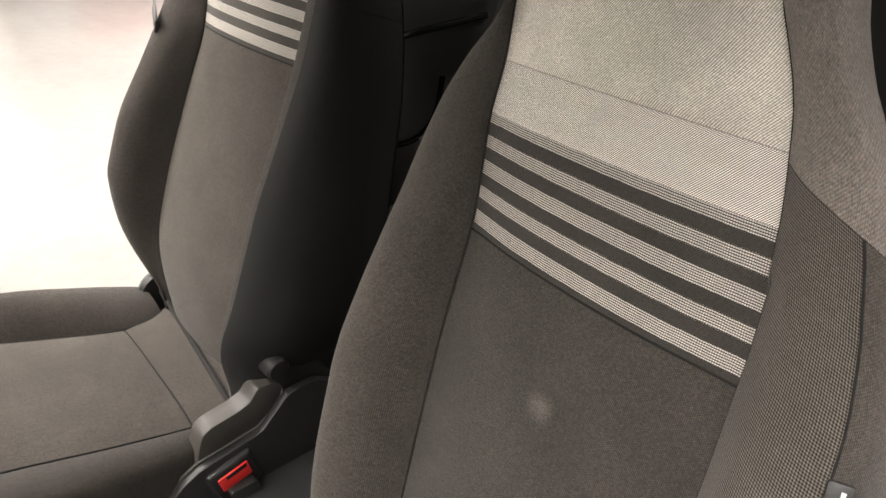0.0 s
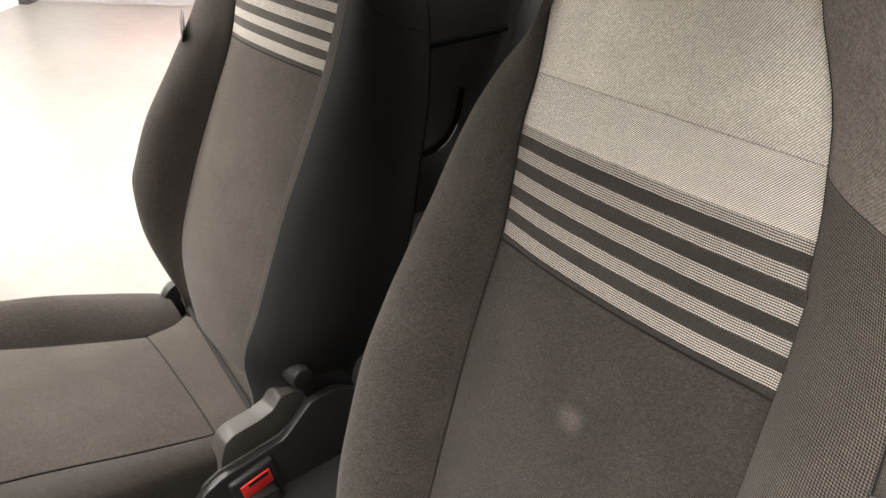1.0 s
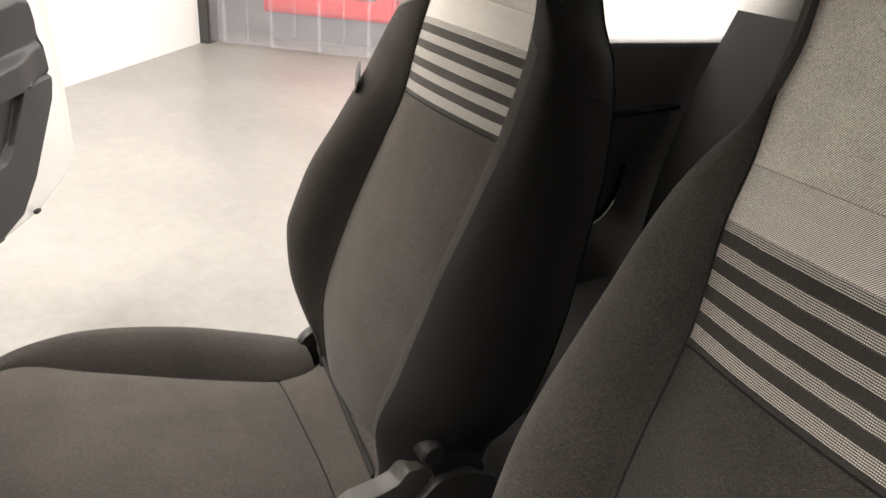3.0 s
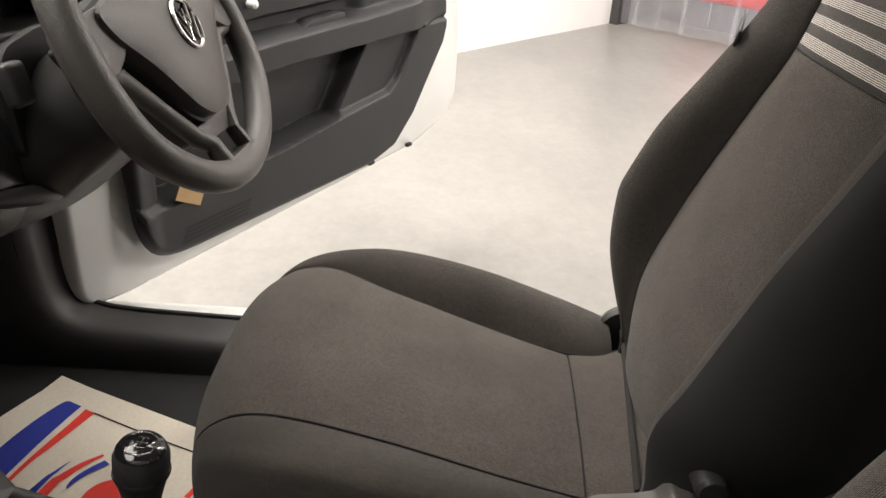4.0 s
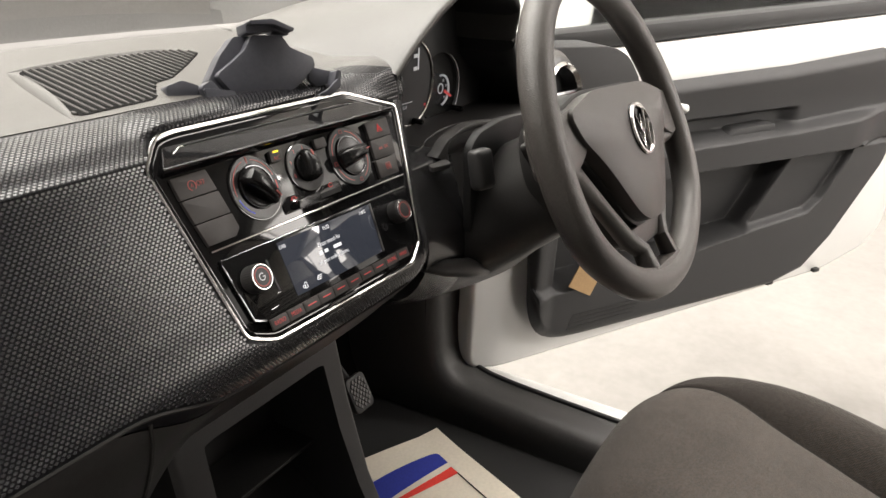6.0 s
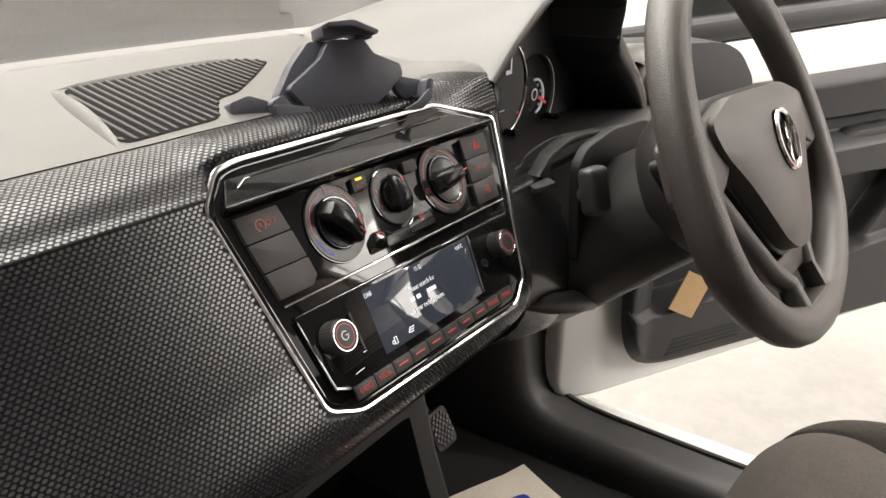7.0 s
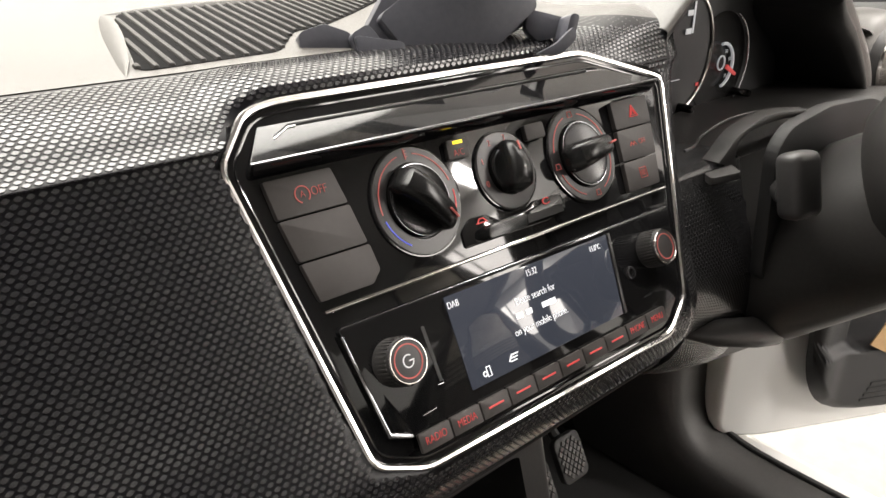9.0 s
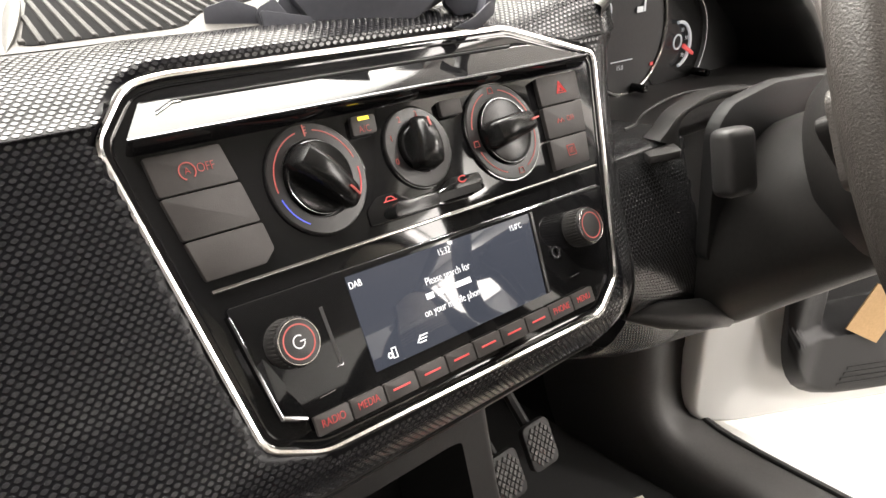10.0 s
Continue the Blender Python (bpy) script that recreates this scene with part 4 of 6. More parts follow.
for i, (lo, hi) in enumerate(((0.0706, 0.0864), (0.0526, 0.0698), (0.0355, 0.0518))):
    lu, lw = ((-0.1266, -0.0930), (-0.1232, -0.0897), (-0.1196, -0.0878))[i], ((-0.1281, -0.0962), (-0.1264, -0.0927), (-0.1230, -0.0892))[i]
    ru, rw = ((0.0926, 0.1258), (0.0902, 0.1216), (0.0876, 0.1168))[i], ((0.0944, 0.1284), (0.0924, 0.1256), (0.0899, 0.1212))[i]
    outline = [(lu[0], lo), (lu[1], lo), (lw[1], hi), (lw[0], hi)] if i < 2 else [(lu[0], lo), (lu[1] - 0.0055, lo), (lu[1], lo + 0.0048), (lw[1], hi), (lw[0], hi)]
    left = part("left_button", prism(rounded(outline, 0.0012), 0.0, 0.003, PM, 0.0005), BUTTON, centre, "charcoal push button")
    right = part("right_button", prism(rounded([(ru[0], lo), (ru[1], lo), (rw[1], hi), (rw[0], hi)], 0.0012), 0.0, 0.003, PM, 0.0005), BUTTON, centre, "charcoal push button")
    if i == 0:
        text("OFF", 0.0052, RED_DIM, PM @ pose(-0.1048, 0.0785, 0.0033), left, wide=0.85)
        text("A", 0.0040, RED_DIM, PM @ pose(-0.1127, 0.0783, 0.0033), left)
        part("ring_symbol", tube([(-0.1127 + 0.0034 * math.cos(q), 0.0783 + 0.0034 * math.sin(q), 0.0032) for q in (radians(250 - a * 12) for a in range(26))], 0.0003, 4, m=PM), RED_DIM, left)
        tri = [(0.1112 + 0.0042 * math.cos(q), 0.0780 + 0.0042 * math.sin(q), 0.0034) for q in (radians(90), radians(210), radians(330))]
        part("hazard_triangle", join(tube(tri, 0.0005, 4, True, m=PM), tube([((p[0] - 0.1112) * 0.5 + 0.1112, (p[1] - 0.078) * 0.5 + 0.078, 0.0034) for p in tri], 0.0004, 4, True, m=PM)), RED_GLOW, right)
    if i == 1:
        text("OFF", 0.0042, RED_DIM, PM @ pose(0.1120, 0.0612, 0.0033), right, wide=0.9)
        part("symbol", join(*[tube([(0.1005 + a, 0.0600, 0.0032), (0.1020 + a, 0.0622, 0.0032), (0.1032 + a, 0.0600, 0.0032)], 0.0003, 4, m=PM) for a in (0.0, 0.0028)]), RED_DIM, right)
    if i == 2:
        part("symbol", join(tube([(0.1045 + a, 0.0440 + b, 0.0032) for a, b in ((-0.0030, -0.0028), (0.0030, -0.0028), (0.0030, 0.0028), (-0.0030, 0.0028))], 0.0003, 4, True, m=PM),
                            *[tube([(0.1032 + 0.0013 * k, 0.0424, 0.0032), (0.1029 + 0.0013 * k, 0.0440, 0.0032), (0.1034 + 0.0013 * k, 0.0456, 0.0032)], 0.0002, 4, m=PM) for k in range(3)]), RED_DIM, right)


def dial(u, v, r, turn, name, label):
    """A round heater control: printed ring, turned hub and a tapered glossy grip lying across it."""
    hub_m = PM @ pose(u, v, 0, 0, 0, turn)
    rh = r - 0.0080
    ob = part(name, lathe([(0, 0.0), (r, 0.0), (r, 0.0010), (r - 0.0008, 0.0018), (rh + 0.0006, 0.0020), (rh, 0.0006), (0, 0.0006)], 48, PM @ pose(u, v, 0)), DIAL, centre, label)
    part("rim", tube([(r * math.cos(q), r * math.sin(q), 0.0008) for q in (2 * math.pi * i / 48 for i in range(48))], 0.0006, 5, True, m=PM @ pose(u, v, 0)), PIANO, ob)
    part("hub", lathe([(rh - 0.0004, 0.0006), (rh - 0.0006, 0.0036), (rh - 0.0015, 0.0044), (rh - 0.0030, 0.0040), (0, 0.0034)], 40, hub_m), KNOB, ob)
    part("hub_line", tube([((rh - 0.0007) * math.cos(q), (rh - 0.0007) * math.sin(q), 0.0040) for q in (2 * math.pi * i / 40 for i in range(40))], 0.00028, 4, True, m=hub_m), CHROME_DARK, ob)

    def bar(a, b):
        # along the grip from its thick tail to the pointed tip, b round its section
        x = -rh * 0.98 + (rh * 2.12) * a
        wide = lerp([(0, 0.0052), (0.12, 0.0072), (0.5, 0.0066), (0.9, 0.0052), (1.0, 0.0034)], a)
        high = lerp([(0, 0.0070), (0.10, 0.0145), (0.35, 0.0160), (0.85, 0.0120), (1.0, 0.0075)], a)
        q = math.pi * b
        y, z = math.cos(q), math.sin(q)
        return hub_m @ Vector((x, wide * (abs(y) ** 0.6) * (1 if y > 0 else -1), 0.0030 + (high - 0.0030) * z ** 0.55))
    body = part("grip", join(surf(bar, 22, 15), surf(lambda a, b: bar(0, a).lerp(bar(0, 0.5) * 0 + hub_m @ Vector((-rh * 0.98, 0, 0.003)), b), 15, 2), surf(lambda a, b: bar(1, a).lerp(hub_m @ Vector((rh * 1.14, 0, 0.003)), b), 15, 2)), KNOB, ob, "gloss black tapered grip")
    part("pointer", tube([hub_m @ Vector((rh * 0.62, 0, 0.0139)), hub_m @ Vector((rh * 0.98, 0, 0.0123))], 0.0005, 5), RED_DIM, body)
    return ob


def arc(u, v, r, a0, a1, material, parent):
    part("printed_arc", tube([(u + r * math.cos(radians(a0 + (a1 - a0) * i / 16)), v + r * math.sin(radians(a0 + (a1 - a0) * i / 16)), 0.0019) for i in range(17)], 0.00036, 4, m=PM), material, parent)


temp = dial(-0.0565, 0.0635, 0.0248, -47, "temperature_dial", "round temperature dial with a red and blue scale")
for a0, a1, material in ((102, 186, RED_DIM), (78, 14, RED_DIM), (2, -34, RED_GLOW), (194, 238, BLUE_DIM)):
    arc(-0.0565, 0.0635, 0.0212, a0, a1, material, temp)
fan = dial(0.0022, 0.0660, 0.0198, 78, "fan_dial", "round black fan speed dial")
for k, w in enumerate("0123"):
    q = radians(196 - k * 40)
    text(w, 0.0042, RED_DIM, PM @ pose(0.0022 + 0.0160 * math.cos(q), 0.0660 + 0.0160 * math.sin(q), 0.0022), fan)
mode = dial(0.0600, 0.0632, 0.0258, 6, "air_dial", "round air direction dial")
for a0, a1 in ((108, 168), (20, 78), (-66, -8), (200, 252)):
    arc(0.0600, 0.0632, 0.0220, a0, a1, RED_DIM, mode)
for q in (93, 188, -82):
    part("air_symbol", tube([(0.0600 + 0.0220 * math.cos(radians(q)) + a, 0.0632 + 0.0220 * math.sin(radians(q)) + e, 0.0021) for a, e in ((-0.0018, -0.0014), (0.0018, -0.0014), (0.0014, 0.0014), (-0.0014, 0.0014))], 0.0003, 4, True, m=PM), RED_DIM, mode)
part("thermometer", join(box(-0.0565, 0.0635 + 0.0212, 0.0021, 0.0006, 0.0050, 0.0003, PM), *[box(-0.0558, 0.0635 + 0.0200 + 0.0013 * k, 0.0021, 0.0012, 0.0004, 0.0003, PM) for k in range(3)]), RED_DIM, temp)
ac = part("ac_button", prism(rounded([(-0.0327, 0.0772), (-0.0192, 0.0772), (-0.0178, 0.0856), (-0.0313, 0.0862)], 0.0014), 0.0, 0.003, PM, 0.0006), BUTTON, centre)
text("A/C", 0.0046, RED_DIM, PM @ pose(-0.0258, 0.0795, 0.0033), ac, wide=0.9)
part("indicator", box(-0.0248, 0.0845, 0.0031, 0.0058, 0.0014, 0.0006, PM), YELLOW, ac, "lit yellow indicator")
part("blank_button", prism(rounded([(0.0211, 0.0771), (0.0354, 0.0771), (0.0361, 0.0851), (0.0219, 0.0851)], 0.0016), 0.0, 0.003, PM, 0.0006), BUTTON, centre)
slider = part("air_slider", prism(rounded([(-0.0380, 0.0362), (0.0235, 0.0362), (0.0360, 0.0385), (0.0348, 0.0470), (0.0140, 0.0478), (0.0060, 0.0440), (-0.0120, 0.0440), (-0.0200, 0.0486), (-0.0300, 0.0490), (-0.0375, 0.0440)], 0.002), 0.0, 0.0010, PM, 0.0004), PIANO, centre, "slide control for fresh and recirculated air")
part("slot", box(0.006, 0.0400, 0.0011, 0.054, 0.0040, 0.0006, PM), RUBBER, slider)
part("slide_grip", prism(rounded([(-0.0285, 0.0370), (-0.0015, 0.0366), (0.0003, 0.0432), (-0.0262, 0.0436)], 0.0026), 0.0012, 0.0085, PM, 0.0022, 4), KNOB, slider)
part("symbol", join(tube([(-0.0265, 0.0456, 0.0013), (-0.0250, 0.0474, 0.0013), (-0.0225, 0.0474, 0.0013), (-0.0208, 0.0458, 0.0013)], 0.0003, 4, m=PM), tube([(-0.0275, 0.0455, 0.0013), (-0.0200, 0.0455, 0.0013)], 0.0003, 4, m=PM)), RED_GLOW, slider)
part("symbol", tube([(0.0225 + 0.0026 * math.cos(radians(q)), 0.0458 + 0.0015 * math.sin(radians(q)), 0.0013) for q in range(40, 330, 24)], 0.0003, 4, m=PM), RED_GLOW, slider)

# radio
radio = thing("car_radio", "gloss black car radio with a lit display and two knobs", "radio")
FRONT = [(-0.1165, 0.0232), (0.1160, 0.0215), (0.1045, -0.0215), (0.0870, -0.0375), (-0.0935, -0.0385), (-0.0965, -0.0290), (-0.1090, -0.0262)]
part("body", prism(rounded(FRONT, 0.0025), 0.0, 0.0030, PM, 0.0008), PIANO, radio)
part("side_edge", prism(rounded([(-0.1172, 0.0200), (-0.1160, 0.0200), (-0.1086, -0.0235), (-0.0985, -0.0278), (-0.0990, -0.0292), (-0.1100, -0.0252)], 0.0006), 0.0026, 0.0042, PM, 0.0004), CHROME_DARK, radio, "bright bevelled edge")
part("top_edge", tube([(-0.1150, 0.0229, 0.0026), (0.1150, 0.0212, 0.0026)], 0.0004, 5, m=PM), CHROME_DARK, radio)
part("display", prism([(-0.0612, 0.0196), (0.0560, 0.0190), (0.0505, -0.0232), (-0.0612, -0.0232)], 0.0028, 0.0036, PM, 0.0003), SCREEN, radio, "lit grey display with white words")
part("display_cover", prism([(0.0568, 0.0192), (0.0590, 0.0192), (0.0536, -0.0232), (0.0512, -0.0232)], 0.0028, 0.0040, PM, 0.0003), DIAL, radio)
part("card_slot", prism([(-0.0778, 0.0115), (-0.0760, 0.0115), (-0.0752, -0.0132), (-0.0768, -0.0132)], 0.0029, 0.0034, PM), RUBBER, radio)
part("slot_edge", tube([(-0.0785, -0.0142, 0.0032), (-0.0752, -0.0142, 0.0032), (-0.0750, -0.0128, 0.0032)], 0.00025, 4, m=PM), CHROME_DARK, radio)
for a, b in (((-0.0905, -0.0231), (-0.0825, -0.0226)), ((0.0720, -0.0206), (0.0790, -0.0202))):
    part("mark_line", tube([(*a, 0.0031), (*b, 0.0031)], 0.00028, 4, m=PM), CHROME_DARK, radio)
D = PM @ pose(0, 0, 0.0038)
for words, size, u, v in (("15:32", 0.0046, -0.0053, 0.0156), ("15.0°C", 0.0040, 0.0440, 0.0146), ("DAB", 0.0044, -0.0575, 0.0153), ("Please search for", 0.0052, -0.0072, 0.0050), ("on your mobile phone.", 0.0052, -0.0082, -0.0083)):
    text(words, size, SCREEN_TEXT, D @ pose(u, v, 0), radio, "display_text", 0.80)
part("display_text", join(box(-0.0212, -0.0013, 0, 0.0045, 0.0026, 0.0002, D), box(-0.0145, -0.0013, 0, 0.0042, 0.0026, 0.0002, D), box(0.0000, -0.0013, 0, 0.0100, 0.0026, 0.0002, D)), SCREEN_TEXT, radio)
part("display_icon", tube([(-0.0500 + a, -0.0185 + b, 0) for a, b in ((-0.0006, -0.0022), (0.0016, -0.0022), (0.0016, 0.0022), (-0.0006, 0.0022), (-0.0006, -0.0004))], 0.00035, 4, True, m=D), SCREEN_TEXT, radio)
part("display_icon", tube([(-0.0520 + 0.0011 * math.cos(q), -0.0190 + 0.0011 * math.sin(q), 0) for q in (k * 0.52 for k in range(12))], 0.0003, 4, True, m=D), SCREEN_TEXT, radio)
part("display_icon", join(*[box(-0.0330 + 0.0008 * k, -0.0192 + k * 0.0014, 0, 0.0040, 0.0005, 0.0002, D) for k in range(3)], tube([(-0.0360, -0.0190, 0), (-0.0335, -0.0160, 0)], 0.0003, 4, m=D)), SCREEN_TEXT, radio)
for k in range(10):
    u = -0.0884 + k * 0.0181
    key = part("key", prism(rounded([(u - 0.0086, -0.0372), (u + 0.0086, -0.0372), (u + 0.0086, -0.0290), (u - 0.0086, -0.0290)], 0.0008), 0.0029, 0.0048, PM, 0.0005), BUTTON, radio)
    word = {0: "RADIO", 1: "MEDIA", 8: "PHONE", 9: "MENU"}.get(k)
    if word:
        text(word, 0.0048, RED_GLOW, PM @ pose(u, -0.0331, 0.0050), key, wide=0.80)
    else:
        part("red_bar", box(u, -0.0331, 0.0050, 0.0095, 0.0008, 0.0003, PM), RED_GLOW, key)
for s, where in ((-1, -0.0968), (1, 0.0868)):
    km = PM @ pose(where, 0.0025, 0.0030) @ Matrix.Diagonal((0.80, 0.80, 0.68, 1))
    knob = part("knob", lathe([(0.0125, 0), (0.0128, 0.002), (0.0120, 0.0165), (0.0112, 0.0180), (0.0100, 0.0183), (0, 0.0178)], 40, km), BLACK, radio, "ridged black rotary knob with a chrome ring")
    part("chrome_ring", lathe([(0.0108, 0.0182), (0.0110, 0.0188), (0.0114, 0.0188), (0.0118, 0.0178), (0.0117, 0.0172)], 40, km), CHROME, knob)
    part("red_ring", tube([(0.0086 * math.cos(q), 0.0086 * math.sin(q), 0.0181) for q in (2 * math.pi * i / 32 for i in range(32))], 0.0005, 4, True, m=km), RED_DIM, knob)
    for i in range(36):
        q = 2 * math.pi * i / 36
        part("ridge", box(0.0125, 0, 0.0085, 0.0007, 0.0008, 0.0135, km @ pose(0, 0, 0, 0, 0, math.degrees(q))), DASH_LOW, knob, smooth=False)
    if s < 0:
        part("power_symbol", join(tube([(0.0032 * math.cos(radians(q)), 0.0032 * math.sin(radians(q)), 0.0182) for q in range(-310, 0, 20)], 0.0004, 4, m=km), tube([(0.0006, 0.0, 0.0182), (0.0036, 0.0, 0.0182)], 0.0004, 4, m=km)), ICON_WHITE, knob)
part("aux_socket", lathe([(0.0016, -0.002), (0.0022, 0.001), (0.0034, 0.001), (0.0036, 0)], 20, PM @ pose(0.0665, -0.0050, 0.0031)), CHROME_DARK, radio)

# phone holder on the dash top
holder = thing("phone_holder", "dark grey plastic spring phone holder clamped on the dash top", "phone holder")
HM = pose(0.02, 0.088, 0.982, 75, 0, -25)  # own x across, y up, z towards the cabin


def mm(*pairs):
    return rounded([(x / 1000, y / 1000) for x, y in pairs][::-1], 0.0025)


part("back_plate", prism(mm((-9, 42), (17, 41), (23, 31), (43, 22), (44, 14), (22, -4), (-30, -7), (-34, 0), (-42, 11), (-40, 14), (-28, 22), (-17, 30)), -0.012, 0.0, HM, 0.0012), HOLDER, holder)
part("rear_housing", prism(mm((-20, 43), (20, 41), (26, 30), (44, 22), (44, 8), (22, -4), (-38, -7), (-47, 8), (-34, 28)), -0.030, -0.0125, HM, 0.002), HOLDER, holder)
part("top_claw", join(prism(mm((-14, 52), (6, 53), (24, 45), (22, 40), (11, 45), (-7, 43), (-14, 43)), -0.020, 0.002, HM, 0.0012), prism(mm((-14, 52), (6, 53), (24, 45), (22, 42), (5, 49), (-13, 49)), 0.001, 0.012, HM, 0.001)), HOLDER, holder)
part("side_arm", prism(mm((-83, 6), (-83, -3), (-75, -6), (-56, -4), (-57, 5), (-70, 10)), -0.022, -0.004, HM, 0.003), HOLDER, holder)
part("side_claw", join(prism(mm((-59, 3), (-50, 8), (-44, 0), (-46, -14), (-54, -16)), -0.010, 0.006, HM, 0.0015), prism(mm((-58, 2), (-33, -2), (-32, -17), (-50, -19), (-55, -13)), 0.0058, 0.0095, HM, 0.001)), HOLDER, holder)
part("side_arm", prism(mm((42, 15), (66, 9), (62, 0), (47, -3), (40, 4)), -0.014, -0.008, HM, 0.0015), HOLDER, holder)
part("side_claw", join(prism(mm((61, 10), (66, 9), (62, -4), (56, -4)), -0.010, 0.006, HM, 0.001), prism(mm((38, -11), (50, -6), (61, 3), (62, -4), (52, -12)), 0.005, 0.009, HM, 0.001)), HOLDER, holder)
part("foot", prism(mm((-30, -4), (20, -2), (18, -17), (-26, -19)), -0.022, -0.003, HM, 0.002), HOLDER, holder)
part("clip", prism(mm((-26, -10), (-8, -9), (-8, -14), (-26, -16)), -0.003, 0.004, HM, 0.001), HOLDER, holder)

# instrument hood and cluster
HOOD = [(0.178, 0.974), (0.188, 0.982), (0.207, 0.997), (0.231, 1.013), (0.266, 1.034), (0.315, 1.054), (0.37, 1.060), (0.425, 1.052), (0.460, 1.026), (0.452, 0.980), (0.500, 0.944), (0.540, 0.905), (0.556, 0.880)]


def hood(u, v):
    p = along([(a, b, 0) for a, b in HOOD], u)
    x, z = p.x, p.y
    low = max(z - 0.98, 0)
    prof = [(0.165, -0.016), (0.090, -0.016), (0.070, -0.011), (0.064, -0.004), (0.072, 0.002), (0.13, 0.0 - 0.02 * low), (0.22, -0.2 * low), (0.33, -0.6 * low), (0.42, 0.012 - low)]
    q = along([(0, a, b) for a, b in prof], v)
    return Vector((x, q.y, z + q.z))


part("instrument_hood", surf(lambda u, v: hood(u, 0.40 + 0.60 * v), 40, 24), DASH_TOP, dash, "curved hood over the instruments")
part("hood_lining", surf(lambda u, v: hood(u, 0.402 * v), 40, 12), BLACK, dash, "black lining of the hood")
cluster = thing("instrument_cluster", "dark instrument cluster with a white ringed speedometer", "instruments")
CM = pose(0, 0.145, 0.935, 90, 0, 0)  # own x across, y up, z towards the driver


def ring(u, v, r, a0, a1, n=48):
    return [(u + r * math.cos(radians(a0 + (a1 - a0) * i / n)), v + r * math.sin(radians(a0 + (a1 - a0) * i / n)), 0.005) for i in range(n + 1)]


part("face", prism(rounded([(0.190, -0.062), (0.53, -0.062), (0.515, -0.01), (0.445, 0.040), (0.440, 0.085), (0.40, 0.108), (0.33, 0.106), (0.255, 0.076), (0.212, 0.048), (0.196, 0.030)], 0.02), -0.012, 0.0, CM, 0.002), TRIM_DARK, cluster)
part("speedometer_ring", tube(ring(0.3246, 0.0016, 0.0520, 0, 354), 0.0017, 8, True, m=CM), CHROME, cluster, "bright speedometer ring")
part("speedometer_face", lathe([(0.0505, 0.004), (0, 0.002)], 48, CM @ pose(0.3246, 0.0016, 0)), TRIM_DARK, cluster)
part("display_bar", box(0.3425, 0.0290, 0.0046, 0.0026, 0.0260, 0.0004, CM, 0.0001), ICON_WHITE, cluster)
for v in (0.0330, 0.0180):
    part("display_mark", box(0.3360, v, 0.0046, 0.0085, 0.0046, 0.0004, CM, 0.0001), ICON_WHITE, cluster)
for words, size, u, v in (("15.0", 0.0056, 0.3135, -0.0270),):
    text(words, size, ICON_WHITE, CM @ pose(u, v, 0.0048), cluster)
part("hub", tube(ring(0.2880, 0.0205, 0.0072, 0, 350, 24), 0.0008, 5, True, m=CM), ICON_WHITE, cluster)
part("info_line", box(0.3160, -0.0215, 0.0046, 0.030, 0.0007, 0.0004, CM), ICON_WHITE, cluster)
part("rev_face", lathe([(0.0460, 0.001), (0, 0.001)], 40, CM @ pose(0.4020, -0.0160, 0)), KNOB, cluster)
part("rev_ring", tube(ring(0.4020, -0.0160, 0.0455, -75, 70), 0.0007, 6, m=CM), CHROME_DARK, cluster)
part("rev_scale", tube(ring(0.4000, -0.0175, 0.0195, -78, 100), 0.0015, 6, m=CM), ICON_WHITE, cluster)
for q, w in ((72, "30"), (22, "50"), (-52, "70")):
    text(w, 0.0050, ICON_WHITE, CM @ pose(0.4000 + 0.0130 * math.cos(radians(q)), -0.0175 + 0.0130 * math.sin(radians(q)), 0.0055), cluster)
part("rev_hub", tube(ring(0.3985, -0.0150, 0.0062, 0, 350, 24), 0.0008, 5, True, m=CM), ICON_WHITE, cluster)
part("rev_needle", prism([(0.004, -0.0018), (0.0235, -0.0012), (0.0235, 0.0012), (0.004, 0.0018)], 0.007, 0.009, CM @ pose(0.4000, -0.0165, 0, 0, 0, -27)), RED_GLOW, cluster, "red needle")
part("warning_mark", box(0.3600, -0.0290, 0.0052, 0.004, 0.0028, 0.0004, CM), RED_GLOW, cluster)
for u in (0.336, 0.437):
    part("reset_pin", lathe([(0.0036, 0), (0.0036, 0.016), (0.0028, 0.018), (0, 0.018)], 12, CM @ pose(u, -0.0460, 0)), PIANO, cluster)
part("floor_ledge", prism([(0.035, 0.884), (0.15, 0.878), (0.15, 0.868), (0.035, 0.876)], 0.175, 0.56, YZ, 0.003), COLUMN, cluster)

# driver's side of the dash: ledge, lower panel, steering column
LOW_R = [(0.30, 0.66), (0.14, 0.664), (0.055, 0.682), (0.014, 0.724), (0.010, 0.80), (0.030, 0.872), (0.042, 0.888), (0.10, 0.886), (0.17, 0.884)]


def knee(x, v):
    p = along([(0, a, b) for a, b in LOW_R], v)
    return Vector((x, p.y, p.z + (0.055 * math.exp(-(x - 0.15) / 0.10) - 0.018 * smooth(0.25, 0.45, x)) * smooth(0.86, 0.72, p.z)))


